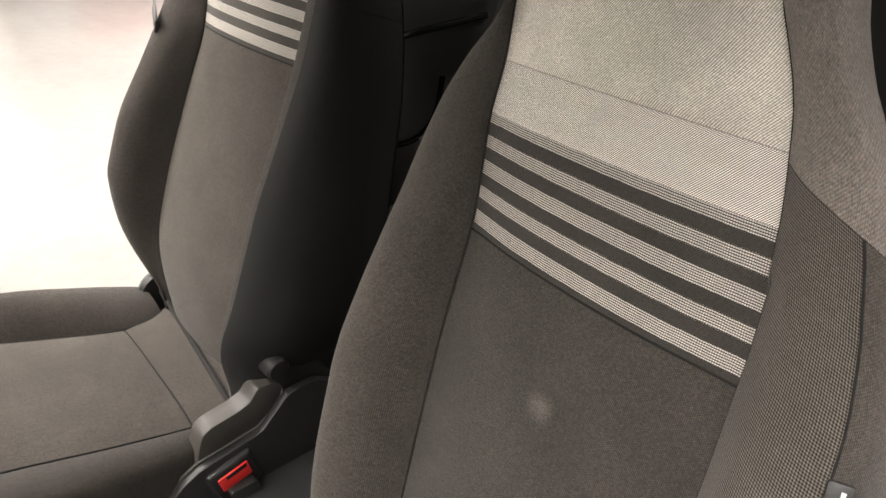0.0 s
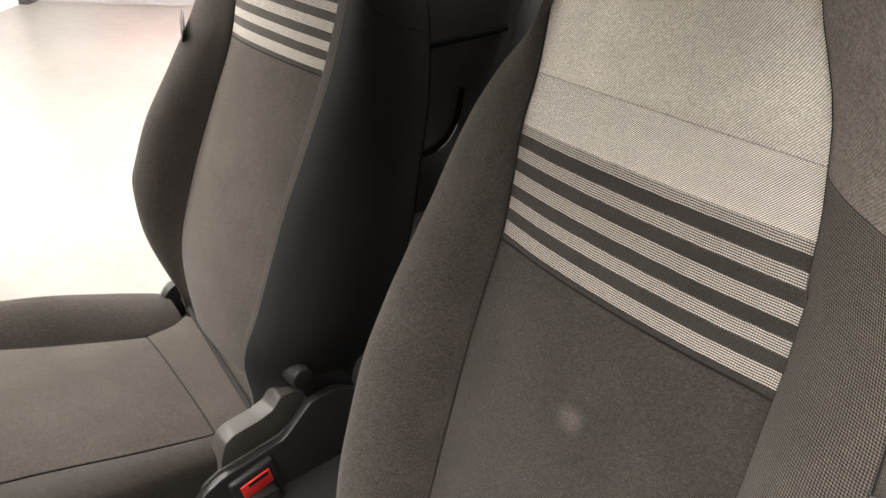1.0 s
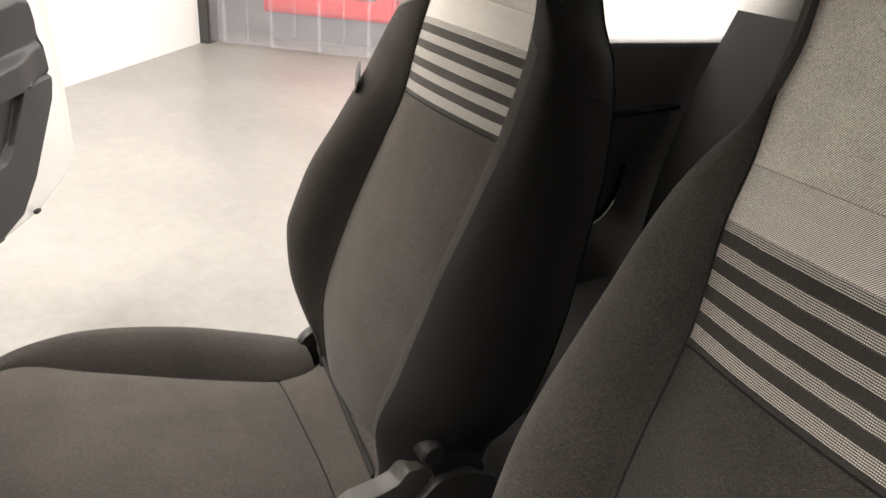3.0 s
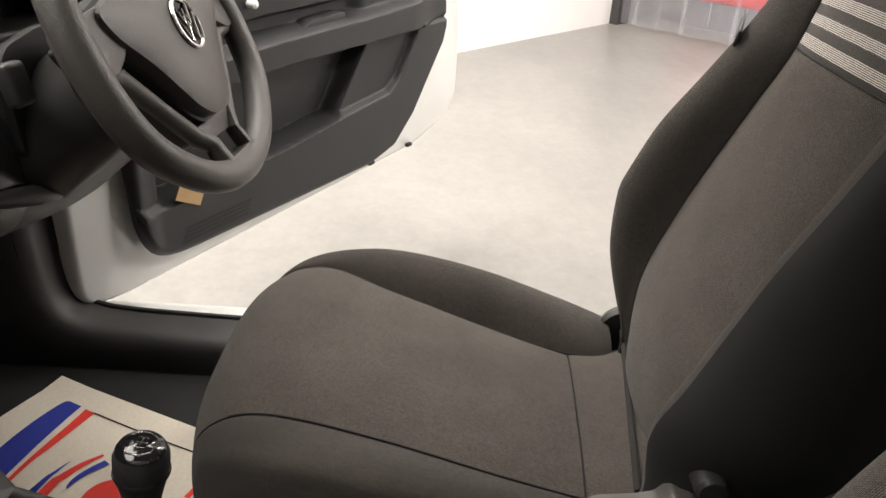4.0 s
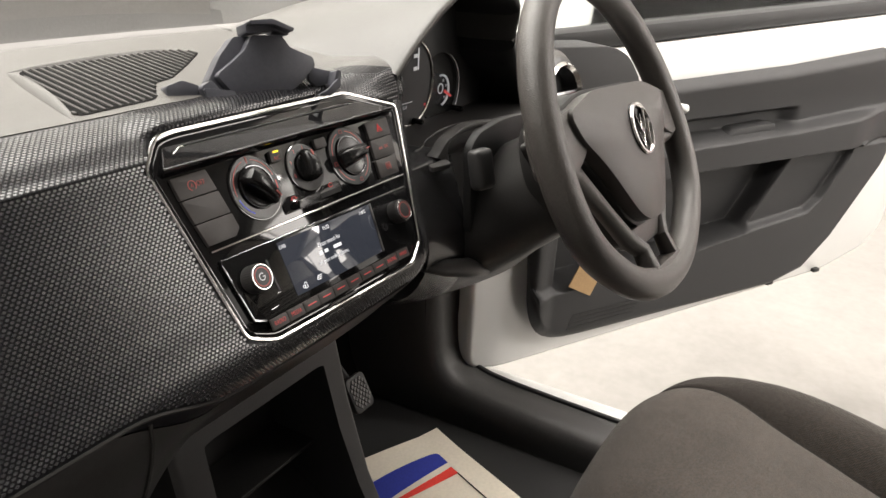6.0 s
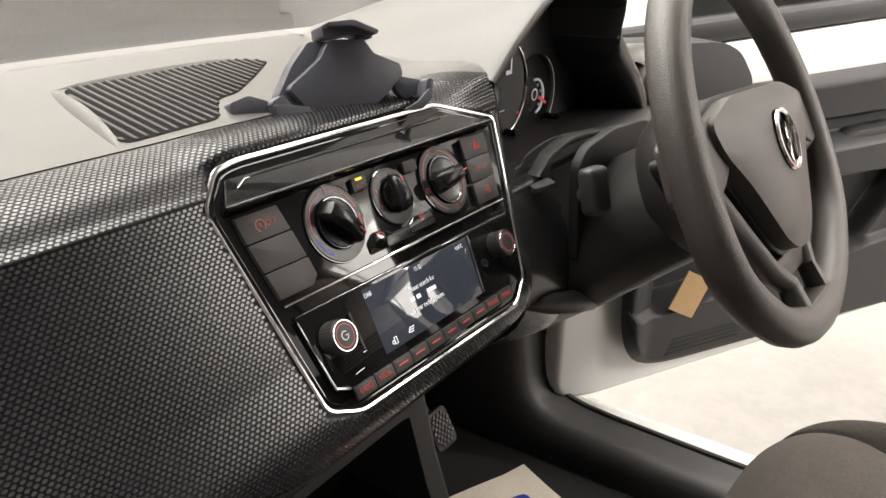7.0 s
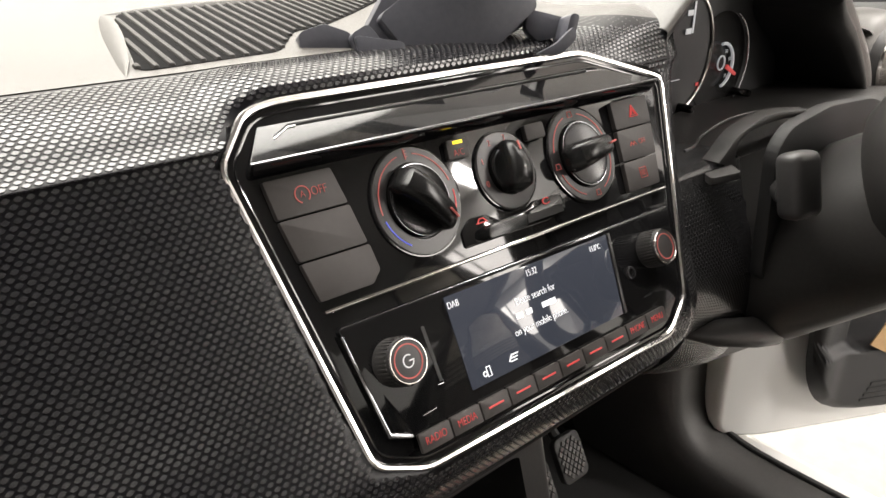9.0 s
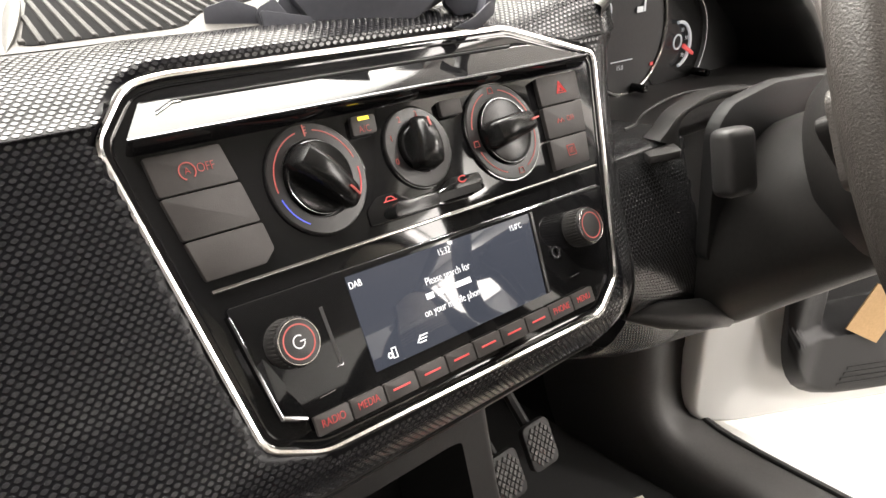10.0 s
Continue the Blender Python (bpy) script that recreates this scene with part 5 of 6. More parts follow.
part("driver_panel", surf(lambda u, v: knee(0.240 + 0.40 * u, v), 30, 24), COLUMN, dash, "dark smooth panel below the instruments")
part("driver_film", surf(lambda u, v: knee(0.160 + 0.082 * u, v), 10, 30, uv=lambda u, v: (u * 0.082, v * 0.36)), DECOR, dash, "dimpled panel beside the steering column")
part("adjusting_lever", tube([(0.160, 0.016, 0.784), (0.190, 0.006, 0.776), (0.235, 0.000, 0.762), (0.272, 0.000, 0.750), (0.282, 0.004, 0.747)], [0.004, 0.010, 0.012, 0.012, 0.006], 14, flat=0.7), COLUMN, dash, "smooth black lever under the column")
part("panel_side", surf(turned_side, 14, 60, uv=lambda u, v: (u * 0.07, v * 0.36)), DECOR, dash)
XZ_PLANE = Matrix(((1, 0, 0, 0), (0, 0, -1, 0.0), (0, 1, 0, 0), (0, 0, 0, 1)))
column = thing("steering_column", "black plastic steering column shroud with stalks", "steering column")
SW = Vector((0.307, -0.130, 0.908))
WT = radians(27)
WM = Matrix(((1, 0, 0, SW.x), (0, math.sin(WT), -math.cos(WT), SW.y), (0, math.cos(WT), math.sin(WT), SW.z), (0, 0, 0, 1))) @ pose(0, 0, 0, 0, 0, -4)
part("shroud", tube([(0, -0.01, -0.030), (0, -0.01, -0.045), (0, -0.015, -0.10), (0, -0.03, -0.20)], [0.052, 0.058, 0.064, 0.072], 28, flat=0.9, m=WM), COLUMN, column)
part("ring_collar", lathe([(0.060, -0.085), (0.070, -0.070), (0.073, -0.050), (0.069, -0.033), (0.045, -0.026)], 40, WM), COLUMN, column)
part("stalk", join(box(0, 0, 0, 0.025, 0.041, 0.018, pose(0.190, -0.030, 0.893, 76, 0, -14), 0.006, 3), tube([(0.26, 0.01, 0.865), (0.195, -0.024, 0.885)], 0.009, 10)), BLACK, column, "black wiper stalk")
part("stalk", join(box(0.15, 0.005, -0.085, 0.06, 0.022, 0.014, WM, 0.006, 3), tube([(0.06, 0.0, -0.09), (0.14, 0.004, -0.085)], 0.008, 10, m=WM)), BLACK, column)
LIP = [(0.2093, 0.0330, 0.8886), (0.2171, 0.0330, 0.8929), (0.2302, 0.0330, 0.9021), (0.2468, 0.0330, 0.9070), (0.2717, 0.0330, 0.9109), (0.3038, 0.0330, 0.9093), (0.3440, 0.0330, 0.9041), (0.3793, 0.0330, 0.8966)]
LIP_IN = [(0.2392, 0.0330, 0.8775), (0.2334, 0.0330, 0.8878), (0.2348, 0.0330, 0.8974), (0.2478, 0.0330, 0.9030), (0.2734, 0.0330, 0.9047), (0.3055, 0.0330, 0.9036), (0.3504, 0.0330, 0.8988), (0.3799, 0.0330, 0.8952)]


def lip(u, v):
    """A broad flat band with rounded edges, arching over the column."""
    a, b = along(LIP, u), along(LIP_IN, u)
    t, back = along([(0.0, 0.012, 0), (0.0, 0.001, 0), (0.12, -0.0006, 0), (0.5, -0.0010, 0), (0.88, -0.0006, 0), (1.0, 0.001, 0), (1.0, 0.012, 0)], v)[:2]
    return a + (b - a) * t + Vector((0, back, 0))


part("arch_lip", surf(lip, 60, 18), DASH_LOW, dash, "dark lip arching over the column")
part("lip_ledge", prism(rounded([(0.2196, 0.0651), (0.1884, 0.0251), (0.2167, 0.0188), (0.2364, 0.0432)], 0.003), 0.879, 0.884, Matrix(), 0.0015), DASH_LOW, dash)
part("lip_line", tube([along([(0.1943, 0.0500, 0.8958), (0.2069, 0.0500, 0.8973), (0.2157, 0.0500, 0.9034), (0.2490, 0.0500, 0.9089), (0.2946, 0.0500, 0.9076), (0.3655, 0.0500, 0.8992)], i / 40) for i in range(41)], 0.0010, 6), DASH_LOW, dash)
HOOD_SIDE = [(0.446, 0.066, 0.985), (0.480, 0.066, 0.957), (0.519, 0.066, 0.927), (0.545, 0.066, 0.897), (0.548, 0.066, 0.874)]
HOOD_RIM = [(0.462, 0.072, 0.992), (0.508, 0.072, 0.958), (0.551, 0.072, 0.925), (0.578, 0.072, 0.893), (0.580, 0.072, 0.866)]
# paler copy of the dimpled dash plastic: light on the strip put into colour
part("hood_side_strip", surf(lambda u, v: along(HOOD_SIDE, u).lerp(along(HOOD_RIM, u), v) + Vector((0, -0.004 * math.sin(math.pi * v), 0)), 40, 8, uv=lambda u, v: (v * 0.03, u * 0.16)), dimpled("lit_dimpled_plastic", (0.075, 0.068, 0.062), 0.35), dash, "dimpled strip along the hood's edge")

part("column_opening", prism(rounded([(0.236, 0.80), (0.44, 0.80), (0.446, 0.88), (0.42, 0.902), (0.38, 0.914), (0.30, 0.920), (0.24, 0.914), (0.224, 0.90)], 0.012), -0.010, -0.0005, XZ_PLANE, 0.002), RUBBER, dash)

# steering wheel
wheel = thing("steering_wheel", "dark grey three-spoke steering wheel with a chrome badge", "steering wheel")
RW = 0.180
rim = []
for i in range(72):
    q = 2 * math.pi * i / 72
    x, y = RW * math.cos(q), RW * math.sin(q)
    y = y * (1 - 0.20 * smooth(0.0, 0.14, -y)) if y < 0 else y
    rim.append((x, y, 0.008))
part("rim", tube(rim, 0.0165, 14, True, m=WM), LEATHER, wheel)
PAD = [(-0.138, 0.046), (-0.075, 0.062), (0.075, 0.062), (0.138, 0.046), (0.126, 0.020), (0.088, -0.012), (0.044, -0.066), (0.020, -0.080), (-0.020, -0.080), (-0.044, -0.066), (-0.088, -0.012), (-0.126, 0.020)]
pad_loop = rounded(PAD, 0.020, 5)


def pad(u, v):
    """The domed centre pad: v runs from its middle out to the rolled edge."""
    k = len(pad_loop)
    x, y = pad_loop[round(u * k) % k]
    reach = min(1.0, v / 0.9)
    high = 0.029 - 0.010 * reach ** 3 - (0.0 if v < 0.9 else 0.022 * ((v - 0.9) / 0.1) ** 1.5)
    return WM @ Vector((x * reach, (y - 0.0) * reach, high))


hub = part("hub_pad", surf(pad, len(pad_loop), 22, True), LEATHER, wheel, "soft grey centre pad")
part("hub_groove", prism(rounded(inset(PAD, -0.004), 0.020, 5), -0.022, 0.004, WM, 0.002, 2), RUBBER, wheel, "black groove round the centre pad")
part("spoke_base", prism(rounded([(-0.168, 0.034), (0.168, 0.034), (0.150, 0.002), (0.122, -0.012), (0.082, -0.060), (0.050, -0.098), (-0.050, -0.098), (-0.082, -0.060), (-0.122, -0.012), (-0.150, 0.002)], 0.012), -0.026, -0.008, WM, 0.004, 3), COLUMN, wheel, "dark panel under the centre pad")
for s in (-1, 1):
    part("side_spoke", prism(rounded([(s * 0.100, 0.054), (s * 0.174, 0.044), (s * 0.180, -0.002), (s * 0.150, -0.008), (s * 0.122, 0.004), (s * 0.104, 0.016)][::s], 0.008), -0.014, 0.014, WM, 0.006, 3), LEATHER, wheel)
    part("spoke_frame", tube([(s * 0.158, -0.004, 0.004), (s * 0.128, -0.010, 0.000), (s * 0.088, -0.054, 0.001), (s * 0.052, -0.090, 0.000), (s * 0.034, -0.106, 0.004), (s * 0.036, -0.134, 0.008)], [0.011, 0.010, 0.009, 0.010, 0.010, 0.012], 10, flat=0.8, m=WM), LEATHER, wheel)
part("lower_bridge", prism(rounded([(-0.050, -0.082), (0.050, -0.082), (0.040, -0.102), (-0.040, -0.102)][::-1], 0.008), -0.016, 0.004, WM, 0.004, 3), LEATHER, wheel)
part("lower_foot", prism(rounded([(-0.048, -0.126), (0.048, -0.126), (0.060, -0.148), (-0.060, -0.148)][::-1], 0.008), -0.004, 0.018, WM, 0.006, 3), LEATHER, wheel)
badge = part("badge", lathe([(0, 0.0285), (0.0245, 0.0290), (0.0265, 0.0308), (0.0275, 0.0300), (0.028, 0.024)], 40, WM @ pose(0, 0.012, 0)), PIANO, wheel, "round chrome badge")
part("badge_ring", tube([(0.0255 * math.cos(q), 0.012 + 0.0255 * math.sin(q), 0.0305) for q in (2 * math.pi * i / 40 for i in range(40))], 0.0022, 6, True, m=WM), CHROME, badge)
for pts in (((-0.014, 0.018), (-0.006, -0.002), (0.0, 0.014), (0.006, -0.002), (0.014, 0.018)), ((-0.020, 0.008), (-0.009, -0.019), (0.0, 0.0), (0.009, -0.019), (0.020, 0.008))):
    part("badge_bar", tube([(a, 0.012 + b, 0.0305) for a, b in pts], 0.0018, 6, m=WM), CHROME, badge)
part("lettering", box(0, -0.040, 0.0275, 0.018, 0.0026, 0.0003, WM), BLACK, wheel)

# centre console below the stack
console = thing("centre_console", "dark plastic centre console with an open tray", "console")
SIDE = [(0.14, 0.685), (0.100, 0.676), (0.090, 0.650), (0.072, 0.565), (0.040, 0.500), (-0.07, 0.462), (-0.20, 0.44), (-0.34, 0.42), (-0.34, 0.26), (0.45, 0.26), (0.45, 0.66), (0.2, 0.72)]
for s in (-1, 1):
    part("side_wall", prism(SIDE, s * 0.094 - 0.009, s * 0.094 + 0.009, YZ, 0.004), BLACK, console)
part("tray_floor", prism([(0.16, 0.56), (0.10, 0.52), (0.02, 0.47), (-0.07, 0.435), (-0.34, 0.40), (-0.34, 0.38), (0.16, 0.38)], -0.086, 0.086, YZ, 0.003), BLACK, console)
part("tray_back", box(0, 0.17, 0.60, 0.170, 0.02, 0.20), BLACK, console)
part("tray_shelf", box(0.0, 0.125, 0.585, 0.168, 0.060, 0.005, bevel=0.002), BLACK, console)
FACE = [(0.084, 0.712), (0.077, 0.684), (0.063, 0.625), (0.045, 0.573), (0.025, 0.518), (0.004, 0.487)]


def on_face(x, r, depth=0.0):
    p = along([(0, *q) for q in FACE], r)
    return Vector((x, p.y + depth, p.z - 0.3 * depth))


OUTER_LOOP = rounded([(-0.126, 0.0), (0.103, 0.0), (0.103, 1.0), (-0.126, 1.0)], 0.012, 8)
INNER_LOOP = rounded([(-0.090, 0.165), (0.074, 0.165), (0.084, 0.93), (-0.094, 0.93)], 0.018, 8)


def spaced(loop, n):
    """The loop's points at even shares of each side, so that two loops pair up."""
    k = len(loop)
    return [Vector(loop[int(i * k / n) % k]).lerp(Vector(loop[(int(i * k / n) + 1) % k]), (i * k / n) % 1) for i in range(n)]


RING = 108
outer_run, inner_run = spaced(OUTER_LOOP, RING), spaced(INNER_LOOP, RING)


def tray_ring(u, v):
    i = round(u * RING) % RING
    o, q = outer_run[i], inner_run[i]
    if v <= 0.6:
        p = o.lerp(q, v / 0.6)
        return on_face(p.x, p.y, 0.003 * (1 - min(1, v / 0.1)) ** 2)
    return on_face(q.x * (1 - 0.02 * (v - 0.6)), q.y, 0.004 * ((v - 0.6) / 0.1) if v < 0.7 else 0.004 + 0.085 * (v - 0.7) / 0.3)


part("tray_frame", surf(tray_ring, RING, 21, True), BLACK, console, "rounded frame of the open tray")
part("face_side", surf(lambda u, v: on_face(0.103, u, 0.003 + 0.10 * v), 12, 3), DASH_LOW, console)
part("face_side", surf(lambda u, v: on_face(-0.126, u, 0.003 + 0.10 * v), 12, 3), DASH_LOW, console)
gear = thing("gear_lever", "black gear lever with a chrome-capped round knob", "gear lever")
part("gaiter", lathe([(0.055, 0.40), (0.050, 0.43), (0.030, 0.48), (0.018, 0.52), (0.012, 0.54)], 20, pose(0, -0.175, 0), 0.9), BLACK, gear)
part("shaft", tube([(0, -0.175, 0.50), (0, -0.179, 0.60)], 0.008, 10), CHROME_DARK, gear)
part("knob", lathe([(0, 0), (0.014, 0.0), (0.018, 0.02), (0.0232, 0.045), (0.0232, 0.058), (0.019, 0.068), (0, 0.070)], 28, pose(0, -0.178, 0.582, 6, 0, 0)), BLACK, gear)
KM = pose(0, -0.178, 0.582, 6, 0, 0)
cap = part("cap", lathe([(0, 0.0722), (0.012, 0.0716), (0.0185, 0.0692), (0.0208, 0.0655)], 32, KM), PIANO, gear, "gloss black cap with a silver gate diagram")
emblem = rounded([(-0.0125, 0.0095), (0.0125, 0.0095), (0.0140, -0.002), (0.0085, -0.0115), (-0.0085, -0.0115), (-0.0140, -0.002)], 0.003)
part("emblem_frame", tube([(a, e, 0.0722 - 9.0 * (a * a + e * e)) for a, e in emblem], 0.0010, 6, True, m=KM), CHROME, cap)
for a in (-0.006, 0.0, 0.006):
    part("gate_line", tube([(a, -0.0055, 0.0724), (a, 0.0045, 0.0724)], 0.0004, 4, m=KM), CHROME, cap)
part("gate_line", tube([(-0.006, -0.0005, 0.0724), (0.006, -0.0005, 0.0724)], 0.0004, 4, m=KM), CHROME, cap)
part("collar", lathe([(0.0230, 0.038), (0.0240, 0.041), (0.0234, 0.044)], 28, KM), BLACK, gear)

# floor, tunnel, mats, pedals
car_floor = solid("car_floor", join(box(0, -0.5, 0.24, 1.16, 2.2, 0.08), box(0, -0.5, 0.33, 0.16, 2.0, 0.16, bevel=0.02), box(0, 0.62, 0.55, 1.30, 0.06, 0.7)), CARPET, "black carpeted car floor and footwell", "car floor", kind="structure")
mat_paper = thing("paper_floor_mat", "cream paper floor mat with red and blue print", "floor mat")
MM = Matrix.Translation((0.489, 0.167, 0.300)) @ pose(0, 0, 0, 0, 0, 158)


def sheet(u, v):
    return MM @ Vector((u * 0.36, v * 0.42, 0.003 * math.sin(u * 5) * math.cos(v * 4) + 0.02 * max(0, 0.10 - v) + 0.05 * max(0, 0.065 - u) + 0.006 * u))


part("sheet", surf(lambda a, b: sheet(-0.045 + 1.045 * a, -0.05 + 1.05 * b), 30, 30), PAPER, mat_paper)


def printed(low, high, n=24):
    """A printed shape on the sheet between two edges, each a list of (u, v)."""
    def f(a, b):
        p, q = along([(x, y, 0) for x, y in low], a), along([(x, y, 0) for x, y in high], a)
        p = p.lerp(q, b)
        return sheet(p.x, p.y) + Vector((0, 0, 0.0015))
    return surf(f, n, 5)


part("printed_band", printed([(0.060, 0.085), (0.09, 0.068), (0.25, 0.068), (0.45, 0.085), (0.9, 0.14)], [(0.062, 0.142), (0.10, 0.146), (0.25, 0.166), (0.45, 0.196), (0.9, 0.27)]), PAPER_BLUE, mat_paper, "blue printed swoosh")
part("printed_band", printed([(0.068, 0.168), (0.15, 0.180), (0.30, 0.196), (0.47, 0.215), (0.9, 0.28)], [(0.068, 0.213), (0.15, 0.218), (0.30, 0.224), (0.47, 0.232), (0.9, 0.30)]), PAPER_RED, mat_paper, "red printed swoosh")
part("printed_band", printed([(0.33, 0.33), (0.40, 0.322), (0.47, 0.318), (0.8, 0.34)], [(0.33, 0.332), (0.40, 0.334), (0.47, 0.340), (0.8, 0.40)]), PAPER_BLUE, mat_paper, "blue printed swoosh")
part("printed_band", printed([(0.240, 0.398), (0.32, 0.366), (0.40, 0.350), (0.47, 0.346), (0.8, 0.40)], [(0.245, 0.408), (0.32, 0.388), (0.40, 0.380), (0.47, 0.382), (0.8, 0.46)]), PAPER_RED, mat_paper, "red printed swoosh")
part("printed_band", printed([(0.262, 0.425), (0.34, 0.404), (0.40, 0.400), (0.44, 0.412)], [(0.270, 0.452), (0.34, 0.428), (0.40, 0.418), (0.44, 0.418)]), PAPER_BLUE, mat_paper, "blue printed swoosh")
part("printed_disc", printed([(0.41 + 0.11 * math.cos(0.4 * k), 0.575 + 0.095 * math.sin(0.4 * k)) for k in range(9)], [(0.41 + 0.11 * math.cos(0.4 * k), 0.575 - 0.095 * math.sin(0.4 * k)) for k in range(9)]), PAPER_RED, mat_paper, "red printed disc")
for k in range(5):
    part("printed_letter", printed([(0.19 + 0.10 * k, 0.765), (0.27 + 0.10 * k, 0.765)], [(0.19 + 0.10 * k, 0.785), (0.27 + 0.10 * k, 0.785)], 4), PAPER_RED, mat_paper)
    part("printed_letter", printed([(0.22 + 0.10 * k, 0.785), (0.245 + 0.10 * k, 0.785)], [(0.22 + 0.10 * k, 0.83), (0.245 + 0.10 * k, 0.83)], 4), PAPER_RED, mat_paper)
part("fold_line", tube([sheet(0.068 - 0.00006 * k * k + 0.0006 * k, 0.21 + 0.03 * k) + Vector((0, 0, 0.001)) for k in range(22)], 0.0011, 5), THREAD, mat_paper)


def hatch(m):
    """Raised diamonds of a pedal pad: the pads between two crossing sets of grooves."""
    bms = []
    for i in range(-4, 5):
        for j in range(-4, 5):
            x, y = (i + j) * 0.0052, (i - j) * 0.0060
            if abs(x) < 0.0235 and abs(y) < 0.0300 and (abs(x) < 0.017 or abs(y) < 0.022):
                bms.append(prism([(x - 0.0043, y), (x, y - 0.0050), (x + 0.0043, y), (x, y + 0.0050)], 0.0050, 0.0078, m, 0.0006, 1))
    return join(*bms)


for px, py, pz in ((0.304, 0.240, 0.424), (0.360, 0.240, 0.440)):
    pedal = thing("pedal", "worn grey rubber car pedal with a cross-hatched pad", "pedal", "pedals")
    m = pose(px, py, pz, 62, 0, 0) @ Matrix.Scale(0.84, 4)
    pad = part("pad", prism(rounded([(-0.027, -0.034), (0.027, -0.034), (0.027, 0.034), (-0.027, 0.034)], 0.012), -0.006, 0.0055, m, 0.002), RUBBER, pedal)
    part("pad_tread", hatch(m), METAL_PEDAL, pad, "grey raised diamond tread")
    part("arm", tube([(px, py + 0.006, pz), (px, py + 0.09, pz + 0.08), (px, py + 0.12, pz + 0.3)], 0.007, 8), RUBBER, pedal)

# ---- body shell ----
shell = thing("car", "small white car with the driver's door open", "car")
RIM = [(-1.05, 0.343), (-0.70, 0.343), (-0.35, 0.343), (-0.10, 0.344), (0.05, 0.347), (0.12, 0.350), (0.165, 0.356), (0.197, 0.370), (0.216, 0.400), (0.223, 0.440), (0.228, 0.52), (0.236, 0.65), (0.25, 0.80), (0.26, 0.92)]


def rim_frame(t):
    p, q = along([(0, *r) for r in RIM], t), along([(0, *r) for r in RIM], min(t + 0.004, 1.0))
    o = along([(0, *r) for r in RIM], max(t - 0.004, 0.0))
    d = (q - o).normalized()
    return p, Vector((0, d.z, -d.y))  # the place, and the way out of the opening


SECTION = [(0.668, 0.012), (0.660, 0.002), (0.652, 0.000), (0.640, 0.002), (0.612, 0.002), (0.592, 0.006), (0.578, 0.022), (0.572, 0.060), (0.572, 0.11), (0.575, 0.20)]


def sill_sweep(side):
    def f(u, v):
        p, m = rim_frame(u)
        a = along([(x, off, 0) for x, off in SECTION], v)
        q = p + m * a.y
        return Vector((side * a.x, q.y, max(q.z, 0.26)))
    return surf(f, 70, 28)


for side in (1, -1):
    part("sill_trim", sill_sweep(side), DASH_LOW, shell, "black plastic door sill trim")
    for r, dx, off in ((0.0045, 0.655, -0.002), (0.0040, 0.664, 0.004)):
        pts = [rim_frame(i / 80) for i in range(81)]
        part("door_seal", tube([Vector((side * dx, (p + m * off).y, (p + m * off).z)) for p, m in pts], r, 8), RUBBER, shell)
    part("footwell_side", prism([(0.24, 0.25), (0.66, 0.25), (0.66, 0.97), (0.30, 0.97), (0.27, 0.80), (0.25, 0.5)], side * 0.585 - 0.008, side * 0.585 + 0.008, YZ, 0.002), CARPET, shell)
    part("outer_sill", box(side * 0.703, -0.42, 0.25, 0.066, 1.30, 0.15, bevel=0.02, seg=3), WHITE, shell, "white painted sill")
    part("hinge_post", prism([(0.238, 0.30), (0.62, 0.30), (0.62, 0.98), (0.28, 0.98), (0.262, 0.80), (0.245, 0.60), (0.240, 0.45)], side * 0.71 - 0.045, side * 0.71 + 0.045, YZ, 0.006), WHITE, shell)
part("roof", box(0, -1.0, 1.46, 1.10, 1.9, 0.03, bevel=0.01), HEADLINER, shell)
for s in (-1, 1):
    part("windscreen_pillar", tube([(s * 0.68, 0.36, 0.96), (s * 0.60, 0.05, 1.25), (s * 0.54, -0.12, 1.44)], 0.035, 10), HEADLINER, shell)
    part("roof_rail", tube([(s * 0.54, -0.12, 1.44), (s * 0.55, -1.0, 1.46), (s * 0.53, -1.9, 1.42)], 0.045, 10), HEADLINER, shell)
    part("middle_pillar", tube([(s * 0.66, -1.08, 0.36), (s * 0.67, -1.10, 0.92), (s * 0.56, -1.10, 1.45)], 0.06, 10), DASH_LOW, shell)
    part("rear_quarter", prism([(-1.10, 0.28), (-2.0, 0.28), (-2.0, 0.92), (-1.10, 0.95)], s * 0.66 - 0.04, s * 0.66 + 0.04, YZ, 0.01), DASH_LOW, shell)
    bin_edge = [(s * 0.617, -1.24, 0.556), (s * 0.617, -1.30, 0.549), (s * 0.617, -1.36, 0.547), (s * 0.617, -1.405, 0.566), (s * 0.617, -1.435, 0.61), (s * 0.617, -1.45, 0.68)]
    part("bin_edge", tube([along(bin_edge, i / 24) for i in range(25)], 0.007, 8), PIANO, shell, "gloss black edge of the rear side bin")
    part("armrest_edge", tube([(s * 0.618, -1.16 - 0.06 * i, 0.783 + 0.002 * i) for i in range(8)], 0.008, 8), PIANO, shell)
    part("rear_pillar", tube([(s * 0.66, -1.85, 0.92), (s * 0.54, -1.95, 1.42)], 0.09, 10), HEADLINER, shell)
part("header", box(0, -0.10, 1.445, 1.08, 0.08, 0.04, bevel=0.015), HEADLINER, shell)
part("tailgate", box(0, -2.02, 0.62, 1.3, 0.06, 0.66, bevel=0.02), DASH_LOW, shell)
part("scuttle", surf(lambda u, v: Vector(((u - 0.5) * 1.36, 0.325 + 0.20 * v - 0.05 * (2 * u - 1) ** 2, 0.990 + 0.004 * v)), 30, 6), SCUTTLE, shell, "grey scuttle panel below the windscreen")
